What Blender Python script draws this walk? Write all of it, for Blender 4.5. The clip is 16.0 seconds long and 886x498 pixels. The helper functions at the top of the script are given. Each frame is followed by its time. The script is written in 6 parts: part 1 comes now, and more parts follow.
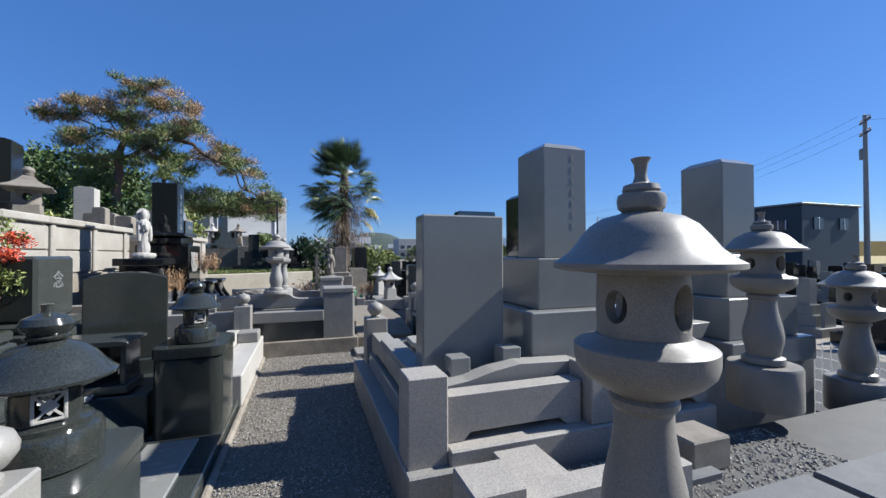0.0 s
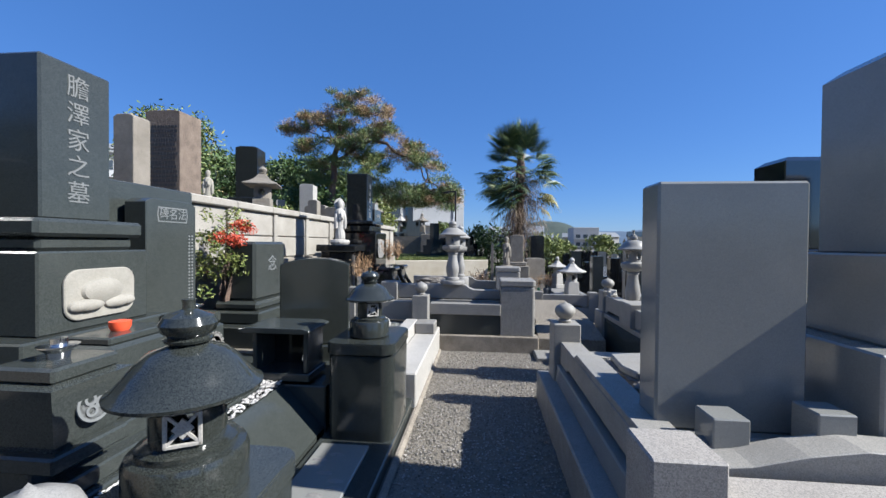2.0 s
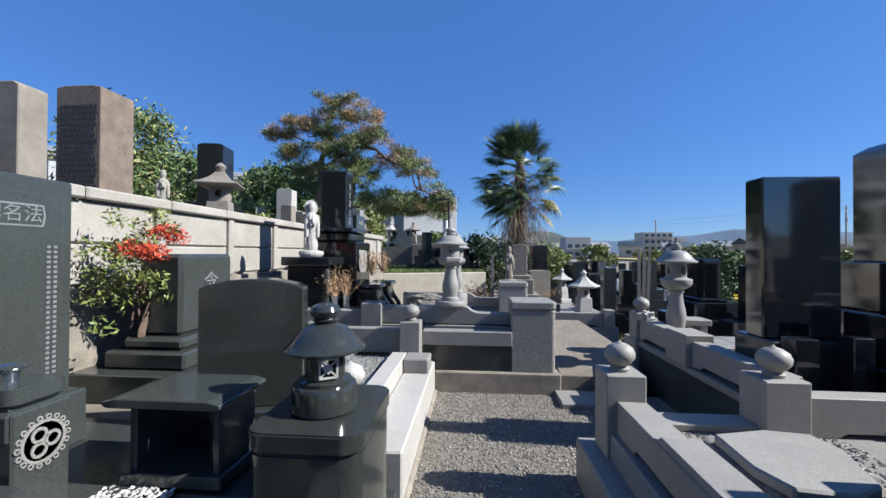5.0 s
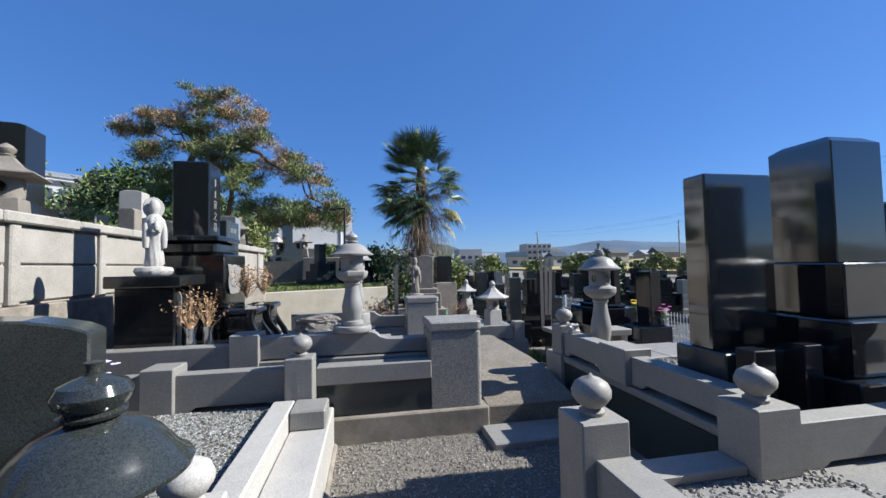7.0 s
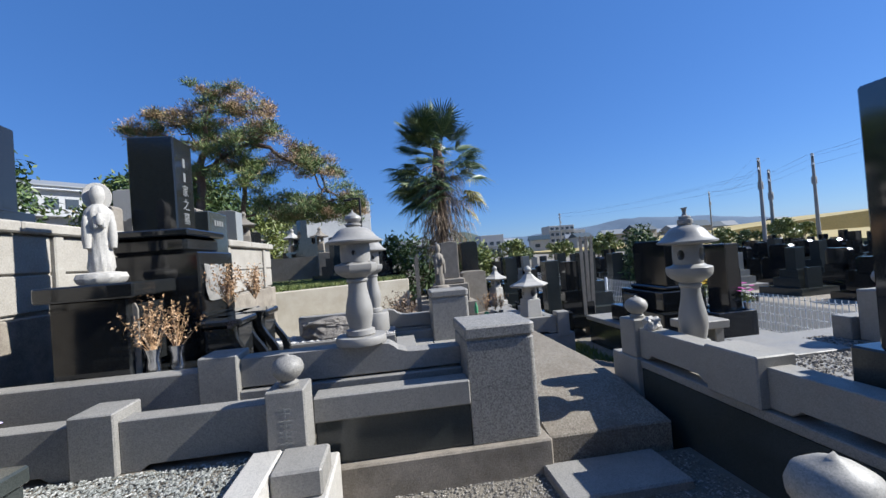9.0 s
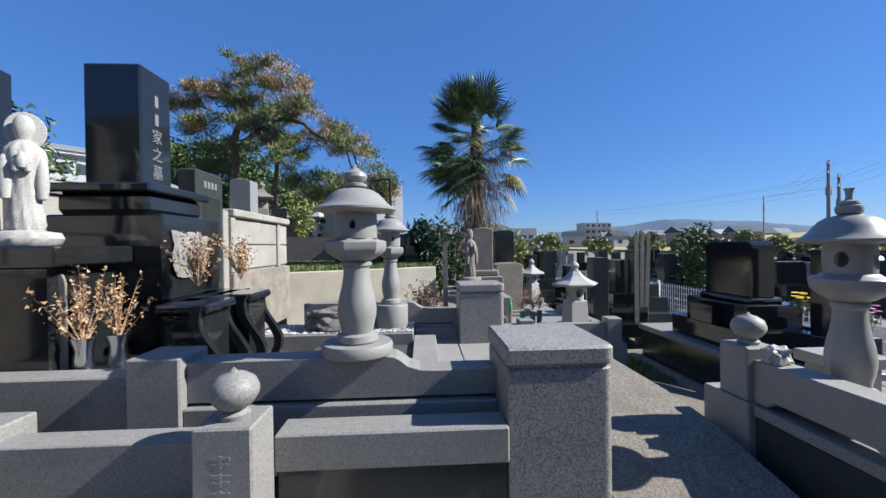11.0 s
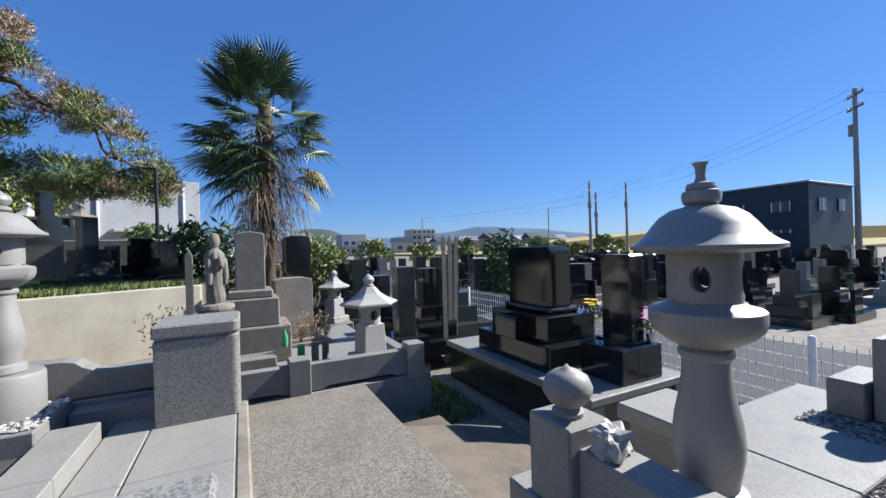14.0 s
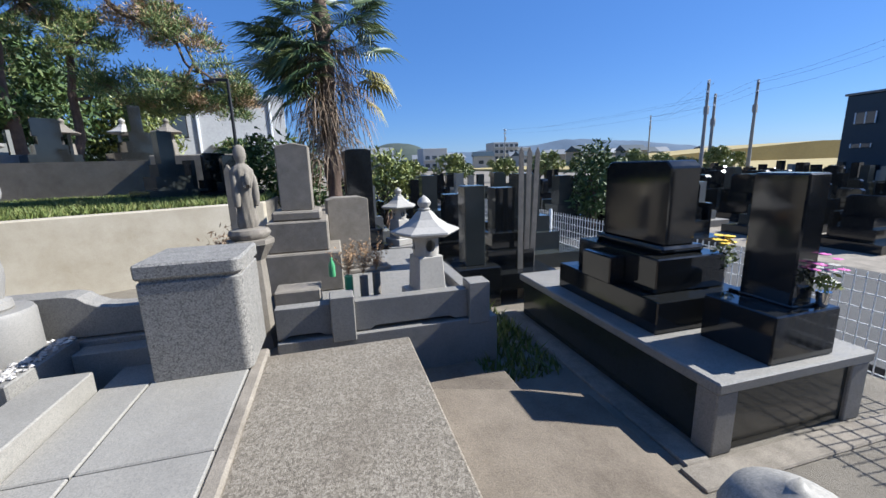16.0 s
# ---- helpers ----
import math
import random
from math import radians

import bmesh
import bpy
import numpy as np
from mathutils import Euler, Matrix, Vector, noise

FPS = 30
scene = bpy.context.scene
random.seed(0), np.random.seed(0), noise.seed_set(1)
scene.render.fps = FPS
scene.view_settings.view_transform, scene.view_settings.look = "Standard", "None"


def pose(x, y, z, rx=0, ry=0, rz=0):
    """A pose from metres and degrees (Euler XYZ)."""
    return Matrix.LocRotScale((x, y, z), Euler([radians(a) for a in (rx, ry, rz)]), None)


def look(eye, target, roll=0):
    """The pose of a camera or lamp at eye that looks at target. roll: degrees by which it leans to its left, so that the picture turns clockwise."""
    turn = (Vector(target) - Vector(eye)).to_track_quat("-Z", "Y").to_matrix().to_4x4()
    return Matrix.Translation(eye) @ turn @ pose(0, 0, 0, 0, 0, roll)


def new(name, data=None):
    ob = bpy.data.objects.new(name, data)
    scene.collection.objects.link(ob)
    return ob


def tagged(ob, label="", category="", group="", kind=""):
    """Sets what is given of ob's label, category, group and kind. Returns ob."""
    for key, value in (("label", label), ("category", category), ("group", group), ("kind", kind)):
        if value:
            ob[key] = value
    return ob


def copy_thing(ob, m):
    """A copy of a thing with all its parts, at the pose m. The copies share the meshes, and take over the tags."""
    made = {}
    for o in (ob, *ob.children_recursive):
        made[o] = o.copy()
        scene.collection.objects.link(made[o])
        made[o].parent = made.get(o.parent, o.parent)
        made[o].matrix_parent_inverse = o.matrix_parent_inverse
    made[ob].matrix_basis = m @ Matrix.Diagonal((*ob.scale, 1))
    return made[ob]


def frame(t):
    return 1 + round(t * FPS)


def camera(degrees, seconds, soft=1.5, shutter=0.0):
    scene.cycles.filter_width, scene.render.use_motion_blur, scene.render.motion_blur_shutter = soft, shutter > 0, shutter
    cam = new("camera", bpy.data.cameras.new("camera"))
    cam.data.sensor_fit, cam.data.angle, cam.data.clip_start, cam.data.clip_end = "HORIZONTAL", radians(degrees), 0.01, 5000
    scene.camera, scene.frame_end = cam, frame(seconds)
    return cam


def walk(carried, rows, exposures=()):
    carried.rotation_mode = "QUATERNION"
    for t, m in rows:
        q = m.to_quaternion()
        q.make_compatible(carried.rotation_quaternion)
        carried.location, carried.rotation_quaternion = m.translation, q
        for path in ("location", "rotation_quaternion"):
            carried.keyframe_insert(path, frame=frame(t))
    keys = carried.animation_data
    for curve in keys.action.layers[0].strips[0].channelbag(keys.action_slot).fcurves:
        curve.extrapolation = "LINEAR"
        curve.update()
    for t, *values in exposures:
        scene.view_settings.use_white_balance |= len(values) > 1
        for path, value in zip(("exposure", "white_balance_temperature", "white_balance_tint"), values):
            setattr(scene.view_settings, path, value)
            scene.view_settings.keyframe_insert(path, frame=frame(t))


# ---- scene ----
cam = camera(96.5, 16.0)
PATH = [
    (0, (-0.084, -0.04, 1.495), (0.568, 1.85, 1.522), -0.2),
    (0.5, (-0.066, 0.144, 1.473), (0.224, 2.123, 1.493), -0.3),
    (1, (-0.136, 0.378, 1.487), (-0.062, 2.377, 1.495), -0.3),
    (1.5, (-0.178, 0.585, 1.475), (-0.269, 2.583, 1.463), 0.1),
    (2, (-0.108, 0.816, 1.494), (-0.302, 2.807, 1.463), 0.5),
    (2.5, (-0.108, 0.987, 1.491), (-0.321, 2.976, 1.456), 0.7),
    (3, (-0.23, 1.192, 1.522), (-0.435, 3.181, 1.499), 0.6),
    (3.5, (-0.291, 1.326, 1.519), (-0.495, 3.316, 1.51), 0.7),
    (4, (-0.23, 1.584, 1.53), (-0.419, 3.576, 1.528), 0.5),
    (6.5, (-0.357, 2.537, 1.474), (-0.194, 4.529, 1.548), 0.3),
    (7, (-0.379, 2.825, 1.494), (-0.011, 4.789, 1.577), -1.1),
    (7.5, (-0.419, 3.013, 1.483), (-0.061, 4.979, 1.546), -0.5),
    (8, (-0.339, 3.235, 1.466), (-0.129, 5.222, 1.544), 0.2),
    (8.5, (-0.266, 3.525, 1.467), (-0.004, 5.507, 1.542), -2.3),
    (9, (-0.282, 3.831, 1.47), (-0.021, 5.813, 1.5), -4.4),
    (11.5, (-0.124, 4.872, 1.418), (-0.035, 6.87, 1.402), -0.3),
    (12, (0.149, 5.033, 1.47), (0.614, 6.978, 1.488), 0.3),
    (12.5, (0.253, 5.331, 1.428), (0.972, 7.197, 1.465), -1.3),
    (13, (0.347, 5.539, 1.433), (1.173, 7.36, 1.446), -1.4),
    (13.5, (0.559, 5.721, 1.46), (1.435, 7.519, 1.461), -1.8),
    (14, (0.715, 5.941, 1.445), (1.626, 7.721, 1.442), -1.7),
    (14.5, (0.817, 6.18, 1.446), (1.71, 7.97, 1.434), -1.6),
    (15, (0.925, 6.416, 1.435), (1.733, 8.245, 1.374), -1.2),
    (15.5, (1.101, 6.585, 1.465), (1.731, 8.477, 1.31), -1.3),
    (16, (1.207, 6.75, 1.445), (1.717, 8.639, 1.032), -1.7),
]
walk(cam, [(t, look(eye, target, roll)) for t, eye, target, roll in PATH], [(0, 0.98, 5350, 10), (2, 1.07, 5350, 10), (4, 1.06, 5350, 10), (8, 1.00, 5350, 10), (13, 1.02, 5350, 10), (16, 1.12, 5350, 10)])

# ---- light ----
SUN = Vector((1.28, -0.09, 1.0)).normalized()
world = bpy.data.worlds.new("sky")
scene.world = world
world.use_nodes = True
wn = world.node_tree.nodes
sky = wn.new("ShaderNodeTexSky")
sky.sky_type = "NISHITA"
sky.sun_disc = False
sky.sun_elevation = math.asin(SUN.z)
sky.sun_rotation = math.atan2(SUN.x, SUN.y)
sky.air_density, sky.dust_density, sky.ozone_density = 1.05, 0.1, 6.0
wn["Background"].inputs[1].default_value = 0.051
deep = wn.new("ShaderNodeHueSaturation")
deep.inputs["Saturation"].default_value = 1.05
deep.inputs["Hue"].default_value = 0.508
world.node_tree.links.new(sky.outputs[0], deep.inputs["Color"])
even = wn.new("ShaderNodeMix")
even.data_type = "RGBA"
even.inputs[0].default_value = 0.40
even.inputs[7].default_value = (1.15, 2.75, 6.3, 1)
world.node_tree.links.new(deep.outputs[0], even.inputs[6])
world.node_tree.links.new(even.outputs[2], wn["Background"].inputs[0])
sun = new("sun", bpy.data.lights.new("sun", "SUN"))
sun.data.energy, sun.data.angle, sun.data.color = 5.0, radians(0.55), (1.0, 0.88, 0.70)
sun.matrix_world = look((0, 0, 30), Vector((0, 0, 30)) - SUN)


# ---- materials ----
def material(name, rough=0.6, metal=0.0):
    m = bpy.data.materials.new(name)
    m.use_nodes = True
    nt = m.node_tree
    b = nt.nodes["Principled BSDF"]
    b.inputs["Roughness"].default_value = rough
    b.inputs["Metallic"].default_value = metal
    return m, nt, b


def ramp(nt, src, stops):
    r = nt.nodes.new("ShaderNodeValToRGB")
    while len(r.color_ramp.elements) < len(stops):
        r.color_ramp.elements.new(0.5)
    for e, (p, c) in zip(r.color_ramp.elements, stops):
        e.position, e.color = p, (*c, 1) if len(c) == 3 else c
    nt.links.new(src, r.inputs[0])
    return r.outputs[0]


def tex(nt, kind, scale, detail=3.0, rough=0.6, stretch=None):
    c = nt.nodes.new("ShaderNodeTexCoord")
    src = c.outputs["Object"]
    if stretch:
        mp = nt.nodes.new("ShaderNodeMapping")
        mp.inputs["Scale"].default_value = stretch
        nt.links.new(src, mp.inputs[0])
        src = mp.outputs[0]
    n = nt.nodes.new("ShaderNodeTex" + kind)
    n.inputs["Scale"].default_value = scale
    if kind == "Noise":
        n.inputs["Detail"].default_value, n.inputs["Roughness"].default_value = detail, rough
    nt.links.new(src, n.inputs["Vector"])
    return n


def mix(nt, a, b, fac, mode="MIX"):
    n = nt.nodes.new("ShaderNodeMix")
    n.data_type, n.blend_type = "RGBA", mode
    for sock, v in ((n.inputs[6], a), (n.inputs[7], b), (n.inputs[0], fac)):
        if hasattr(v, "is_linked"):
            nt.links.new(v, sock)
        else:
            sock.default_value = v if not isinstance(v, tuple) else (*v, 1)
    return n.outputs[2]


def bump(nt, b, height, strength, dist=0.01):
    n = nt.nodes.new("ShaderNodeBump")
    n.inputs["Strength"].default_value, n.inputs["Distance"].default_value = strength, dist
    nt.links.new(height, n.inputs["Height"])
    nt.links.new(n.outputs[0], b.inputs["Normal"])


def granite(name, dark, mid, light, rough, scale=150.0, bumpy=0.05, stain=0.25, stain_col=None):
    """Speckled stone: crystals, a cloudy second scale and faint weather stains."""
    dark, mid, light = [(c[0] * 0.73, c[1] * 0.70, c[2] * 0.645) for c in (dark, mid, light)]
    m, nt, b = material(name, rough)
    sp = tex(nt, "Voronoi", scale)
    col = ramp(nt, sp.outputs["Color"], [(0.15, dark), (0.45, mid), (0.8, light)])
    fine = tex(nt, "Noise", scale * 1.6, 2.0)
    col = mix(nt, col, ramp(nt, fine.outputs["Fac"], [(0.35, dark), (0.6, light)]), 0.35)
    cloud = tex(nt, "Noise", 2.2, 6.0, 0.65)
    col = mix(nt, col, stain_col or tuple(c * 0.62 for c in mid), ramp(nt, cloud.outputs["Fac"], [(0.45, (0, 0, 0)), (0.75, (stain, stain, stain))]))
    nt.links.new(col, b.inputs["Base Color"])
    if "black" in name:
        b.inputs["IOR"].default_value = 1.6
    if "mirror" in name:
        b.inputs["IOR"].default_value = 2.1
    rn = tex(nt, "Noise", 7.0, 5.0)
    nt.links.new(ramp(nt, rn.outputs["Fac"], [(0.3, (rough * 0.8,) * 3), (0.75, (min(1, rough * 1.35 + 0.03),) * 3)]), b.inputs["Roughness"])
    bump(nt, b, fine.outputs["Fac"], bumpy, 0.004)
    return m


def rough_stone(name, a, c, scale=6.0, rough=0.85, bumpy=0.5, fine=60.0):
    m, nt, b = material(name, rough)
    a, c = [tuple(v * 0.82 for v in col) for col in (a, c)]
    n1, n2 = tex(nt, "Noise", scale, 8.0, 0.7), tex(nt, "Noise", fine, 4.0, 0.7)
    col = ramp(nt, n1.outputs["Fac"], [(0.3, a), (0.7, c)])
    col = mix(nt, col, ramp(nt, n2.outputs["Fac"], [(0.3, tuple(v * 0.6 for v in a)), (0.7, tuple(min(1, v * 1.25) for v in c))]), 0.28)
    nt.links.new(col, b.inputs["Base Color"])
    bump(nt, b, n2.outputs["Fac"], bumpy, 0.02)
    return m


def varied(name, stops, rough=0.7, noise_scale=3.0, translucent=0.0):
    """Colour by piece, for leaves and pebbles, with a slow change across the whole."""
    m, nt, b = material(name, rough)
    g = nt.nodes.new("ShaderNodeNewGeometry")
    col = ramp(nt, g.outputs["Random Per Island"], stops)
    n = tex(nt, "Noise", noise_scale, 4.0)
    col = mix(nt, col, stops[0][1], ramp(nt, n.outputs["Fac"], [(0.4, (0, 0, 0)), (0.7, (0.5, 0.5, 0.5))]))
    nt.links.new(col, b.inputs["Base Color"])
    if translucent:
        b.inputs["Transmission Weight"].default_value = 0.0
        b.inputs["Subsurface Weight"].default_value = translucent
        b.inputs["Subsurface Radius"].default_value = (0.01, 0.01, 0.005)
    return m


M_GRAN = granite("grey_granite", (0.17, 0.17, 0.17), (0.29, 0.29, 0.285), (0.41, 0.405, 0.395), 0.55, 230, 0.05, 0.4)
M_PILG = granite("salt_and_pepper_granite", (0.10, 0.10, 0.10), (0.29, 0.29, 0.285), (0.46, 0.455, 0.445), 0.55, 140, 0.05, 0.3)
M_GRAN_L = granite("pale_granite", (0.25, 0.25, 0.244), (0.345, 0.341, 0.328), (0.435, 0.427, 0.407), 0.6, 230, 0.05, 0.4)
M_GRAN_P = granite("pink_speckled_granite", (0.25, 0.243, 0.238), (0.40, 0.385, 0.37), (0.54, 0.518, 0.495), 0.6, 190)
M_WHITE = granite("white_granite", (0.36, 0.36, 0.355), (0.52, 0.515, 0.505), (0.66, 0.65, 0.635), 0.6, 200, 0.04, 0.35)
M_SLATE = granite("polished_blue_grey_granite", (0.24, 0.25, 0.25), (0.305, 0.32, 0.315), (0.375, 0.385, 0.38), 0.13, 420, 0.004, 0.3)
M_BLACK = granite("polished_black_granite", (0.006, 0.007, 0.008), (0.012, 0.013, 0.015), (0.032, 0.036, 0.04), 0.07, 350, 0.003, 0.2)
M_MIRROR = granite("polished_mirror_granite", (0.006, 0.007, 0.008), (0.012, 0.013, 0.015), (0.032, 0.036, 0.04), 0.06, 350, 0.002, 0.2)
M_GREEN = granite("polished_dark_green_granite", (0.030, 0.036, 0.036), (0.050, 0.058, 0.058), (0.085, 0.098, 0.098), 0.14, 360, 0.004, 0.35)
M_GREEN_D = granite("polished_near_black_green_granite", (0.016, 0.019, 0.018), (0.030, 0.035, 0.034), (0.065, 0.075, 0.072), 0.12, 360, 0.004, 0.3)
M_LAN = granite("lantern_grey_granite", (0.25, 0.25, 0.25), (0.34, 0.34, 0.335), (0.43, 0.43, 0.42), 0.38, 420, 0.02, 0.5, (0.2, 0.195, 0.175))
M_LAN_D = granite("weathered_lantern_granite", (0.20, 0.192, 0.182), (0.28, 0.27, 0.255), (0.36, 0.348, 0.33), 0.42, 380, 0.03, 0.75, (0.13, 0.115, 0.09))
M_LANW = granite("pale_lantern_granite", (0.24, 0.242, 0.245), (0.325, 0.325, 0.322), (0.41, 0.405, 0.40), 0.5, 380, 0.02, 0.4, (0.3, 0.29, 0.27))
M_OLD = rough_stone("weathered_stone", (0.15, 0.13, 0.10), (0.33, 0.295, 0.245), 5.0, 0.85, 0.3, 170)
M_BROWN = rough_stone("brown_weathered_stone", (0.11, 0.082, 0.062), (0.27, 0.21, 0.16), 7.0)
M_ROCK = rough_stone("natural_rock", (0.11, 0.098, 0.085), (0.33, 0.30, 0.265), 5.0, 0.9, 0.9, 30)
M_CONC = rough_stone("old_concrete", (0.12, 0.10, 0.075), (0.38, 0.335, 0.27), 4.5, 0.9, 0.25, 90)
M_WALL = rough_stone("weathered_concrete_wall", (0.25, 0.225, 0.185), (0.47, 0.44, 0.385), 1.6, 0.9, 0.2, 60)
M_BACKW = rough_stone("tan_stained_concrete", (0.33, 0.28, 0.19), (0.62, 0.57, 0.47), 0.9, 0.9, 0.08, 160)
M_CONC_D = rough_stone("dark_stained_concrete", (0.10, 0.078, 0.055), (0.24, 0.20, 0.15), 2.0, 0.9, 0.35, 70)
M_AGG = granite("exposed_aggregate_concrete", (0.10, 0.084, 0.064), (0.22, 0.195, 0.158), (0.40, 0.37, 0.315), 0.9, 110, 0.7, 0.85, (0.12, 0.097, 0.07))
M_EARTH = rough_stone("packed_earth", (0.15, 0.13, 0.10), (0.28, 0.25, 0.20), 3.0, 0.95, 0.5, 120)
M_PAVE = rough_stone("grey_paving", (0.10, 0.102, 0.104), (0.18, 0.182, 0.182), 4.0, 0.75, 0.1, 150)
M_DFLOOR = rough_stone("dark_slab", (0.055, 0.055, 0.05), (0.11, 0.105, 0.095), 5.0, 0.6, 0.1, 120)
M_PEB = varied("gravel_stones", [(0.0, (0.095, 0.087, 0.075)), (0.5, (0.23, 0.21, 0.18)), (1.0, (0.42, 0.385, 0.34))], 0.9)
M_PEBW = varied("white_pebbles", [(0.0, (0.24, 0.22, 0.20)), (0.4, (0.44, 0.425, 0.40)), (1.0, (0.66, 0.64, 0.61))], 0.7)
M_PEBP = varied("pale_plot_gravel", [(0.0, (0.13, 0.135, 0.12)), (0.5, (0.23, 0.235, 0.215)), (1.0, (0.44, 0.43, 0.40))], 0.75)
M_NEEDLE_B = varied("browning_pine_needles", [(0.0, (0.17, 0.14, 0.055)), (0.45, (0.33, 0.23, 0.11)), (1.0, (0.48, 0.30, 0.19))], 0.7, 0.5)
M_GRASS = varied("grass_blades", [(0.0, (0.07, 0.10, 0.02)), (0.6, (0.13, 0.17, 0.035)), (1.0, (0.26, 0.25, 0.08))], 0.7)
M_FIELD = rough_stone("dry_field", (0.30, 0.23, 0.08), (0.45, 0.36, 0.14), 0.05, 0.95, 0.2, 2.0)
M_NEEDLE = varied("pine_needles", [(0.0, (0.05, 0.085, 0.028)), (0.5, (0.13, 0.19, 0.05)), (0.85, (0.24, 0.27, 0.08)), (1.0, (0.38, 0.29, 0.13))], 0.65, 0.35)
M_SHRUB = varied("shrub_leaves", [(0.0, (0.025, 0.05, 0.012)), (0.6, (0.06, 0.11, 0.025)), (1.0, (0.13, 0.17, 0.04))], 0.6, 0.6)
M_PALM = varied("palm_leaf", [(0.0, (0.035, 0.065, 0.03)), (0.7, (0.10, 0.15, 0.055)), (1.0, (0.26, 0.27, 0.09))], 0.45, 1.2)
M_DEAD = varied("dead_palm_leaf", [(0.0, (0.10, 0.07, 0.045)), (0.6, (0.24, 0.17, 0.11)), (1.0, (0.38, 0.29, 0.2))], 0.85, 2.0)
M_FADE = varied("yellowing_palm_leaf", [(0.0, (0.16, 0.15, 0.03)), (0.6, (0.32, 0.29, 0.06)), (1.0, (0.45, 0.36, 0.12))], 0.6, 1.5)
M_DRY = varied("dried_flowers", [(0.0, (0.22, 0.12, 0.05)), (0.6, (0.42, 0.27, 0.14)), (1.0, (0.62, 0.46, 0.3))], 0.85)
M_BARK = rough_stone("pine_bark", (0.09, 0.06, 0.045), (0.22, 0.15, 0.11), 5.0, 0.95, 0.9, 30)
M_RED = varied("red_leaves", [(0.0, (0.30, 0.03, 0.01)), (1.0, (0.62, 0.09, 0.03))], 0.55)
M_NGREEN = varied("small_green_leaves", [(0.0, (0.07, 0.11, 0.02)), (1.0, (0.30, 0.31, 0.08))], 0.5)


def plain(name, col, rough=0.6, metal=0.0, var=0.12):
    m, nt, b = material(name, rough, metal)
    n = tex(nt, "Noise", 8.0, 6.0, 0.65)
    nt.links.new(ramp(nt, n.outputs["Fac"], [(0.3, tuple(c * (1 - var) for c in col)), (0.7, tuple(min(1, c * (1 + var)) for c in col))]), b.inputs["Base Color"])
    return m


M_PLASTER = rough_stone("off_white_render", (0.40, 0.41, 0.42), (0.52, 0.52, 0.515), 0.4, 0.9, 0.05, 6.0)
M_CLAD = plain("dark_blue_cladding", (0.022, 0.04, 0.055), 0.55)
M_WIN = plain("window_glass", (0.05, 0.06, 0.07), 0.08, 0.0, 0.1)
M_FRAME = plain("white_frame", (0.75, 0.76, 0.77), 0.5)
M_WIRE = plain("white_coated_wire", (0.80, 0.80, 0.78), 0.45)
M_STEEL = plain("brushed_steel", (0.62, 0.62, 0.62), 0.22, 1.0, 0.06)
M_PILLAR = rough_stone("grey_pole_concrete", (0.26, 0.26, 0.26), (0.36, 0.36, 0.35), 3.0, 0.9, 0.1, 30)
M_DKMET = plain("dark_metal", (0.03, 0.03, 0.032), 0.5, 0.6)
M_LETTER = plain("pale_engraving", (0.15, 0.155, 0.152), 0.8)
M_CARVE = rough_stone("beige_carved_stone", (0.27, 0.25, 0.205), (0.40, 0.375, 0.315), 7.0, 0.8, 0.1, 140)
M_LETTER_D = plain("dark_engraving", (0.05, 0.05, 0.05), 0.8)
M_ORANGE = plain("red_orange_cup", (0.72, 0.09, 0.03), 0.4)
M_YEL = plain("yellow_petals", (0.80, 0.55, 0.03), 0.6)
M_PINK = plain("magenta_petals", (0.55, 0.08, 0.35), 0.6)
M_LILAC = plain("pale_violet_petals", (0.62, 0.55, 0.75), 0.6)
M_GREENP = plain("green_plastic", (0.10, 0.36, 0.16), 0.35)
M_ROOF = plain("grey_roof_metal", (0.20, 0.21, 0.22), 0.55)
M_HILL = rough_stone("wooded_hill", (0.035, 0.055, 0.05), (0.07, 0.09, 0.075), 0.02, 1.0, 0.3, 0.15)
# aerial haze over the far hills is put into this blue base colour
M_HAZE = rough_stone("haze_tinted_hill", (0.065, 0.105, 0.165), (0.085, 0.13, 0.195), 0.004, 1.0, 0.1, 0.03)
M_ROAD = rough_stone("asphalt", (0.045, 0.045, 0.046), (0.075, 0.075, 0.075), 1.0, 0.9, 0.3, 60)


# ---- mesh helpers ----
def thing(name, label, category, x=0, y=0, z=0, rz=0, group="", kind=""):
    e = new(name)
    e.empty_display_size = 0.1
    e.matrix_world = pose(x, y, z, 0, 0, rz)
    return tagged(e, label, category, group, kind)


def part(name, bm, mat, parent=None, label="", smooth=False):
    me = bpy.data.meshes.new(name)
    if smooth:
        for f in bm.faces:
            f.smooth = True
    bm.to_mesh(me)
    bm.free()
    me.materials.append(mat)
    ob = new(name, me)
    ob.parent = parent
    if smooth:
        me.set_sharp_from_angle(angle=radians(38))
    return tagged(ob, label)


def solo(name, bm, mat, label, category, group="", kind="", smooth=False):
    return tagged(part(name, bm, mat, None, "", smooth), label, category, group, kind)


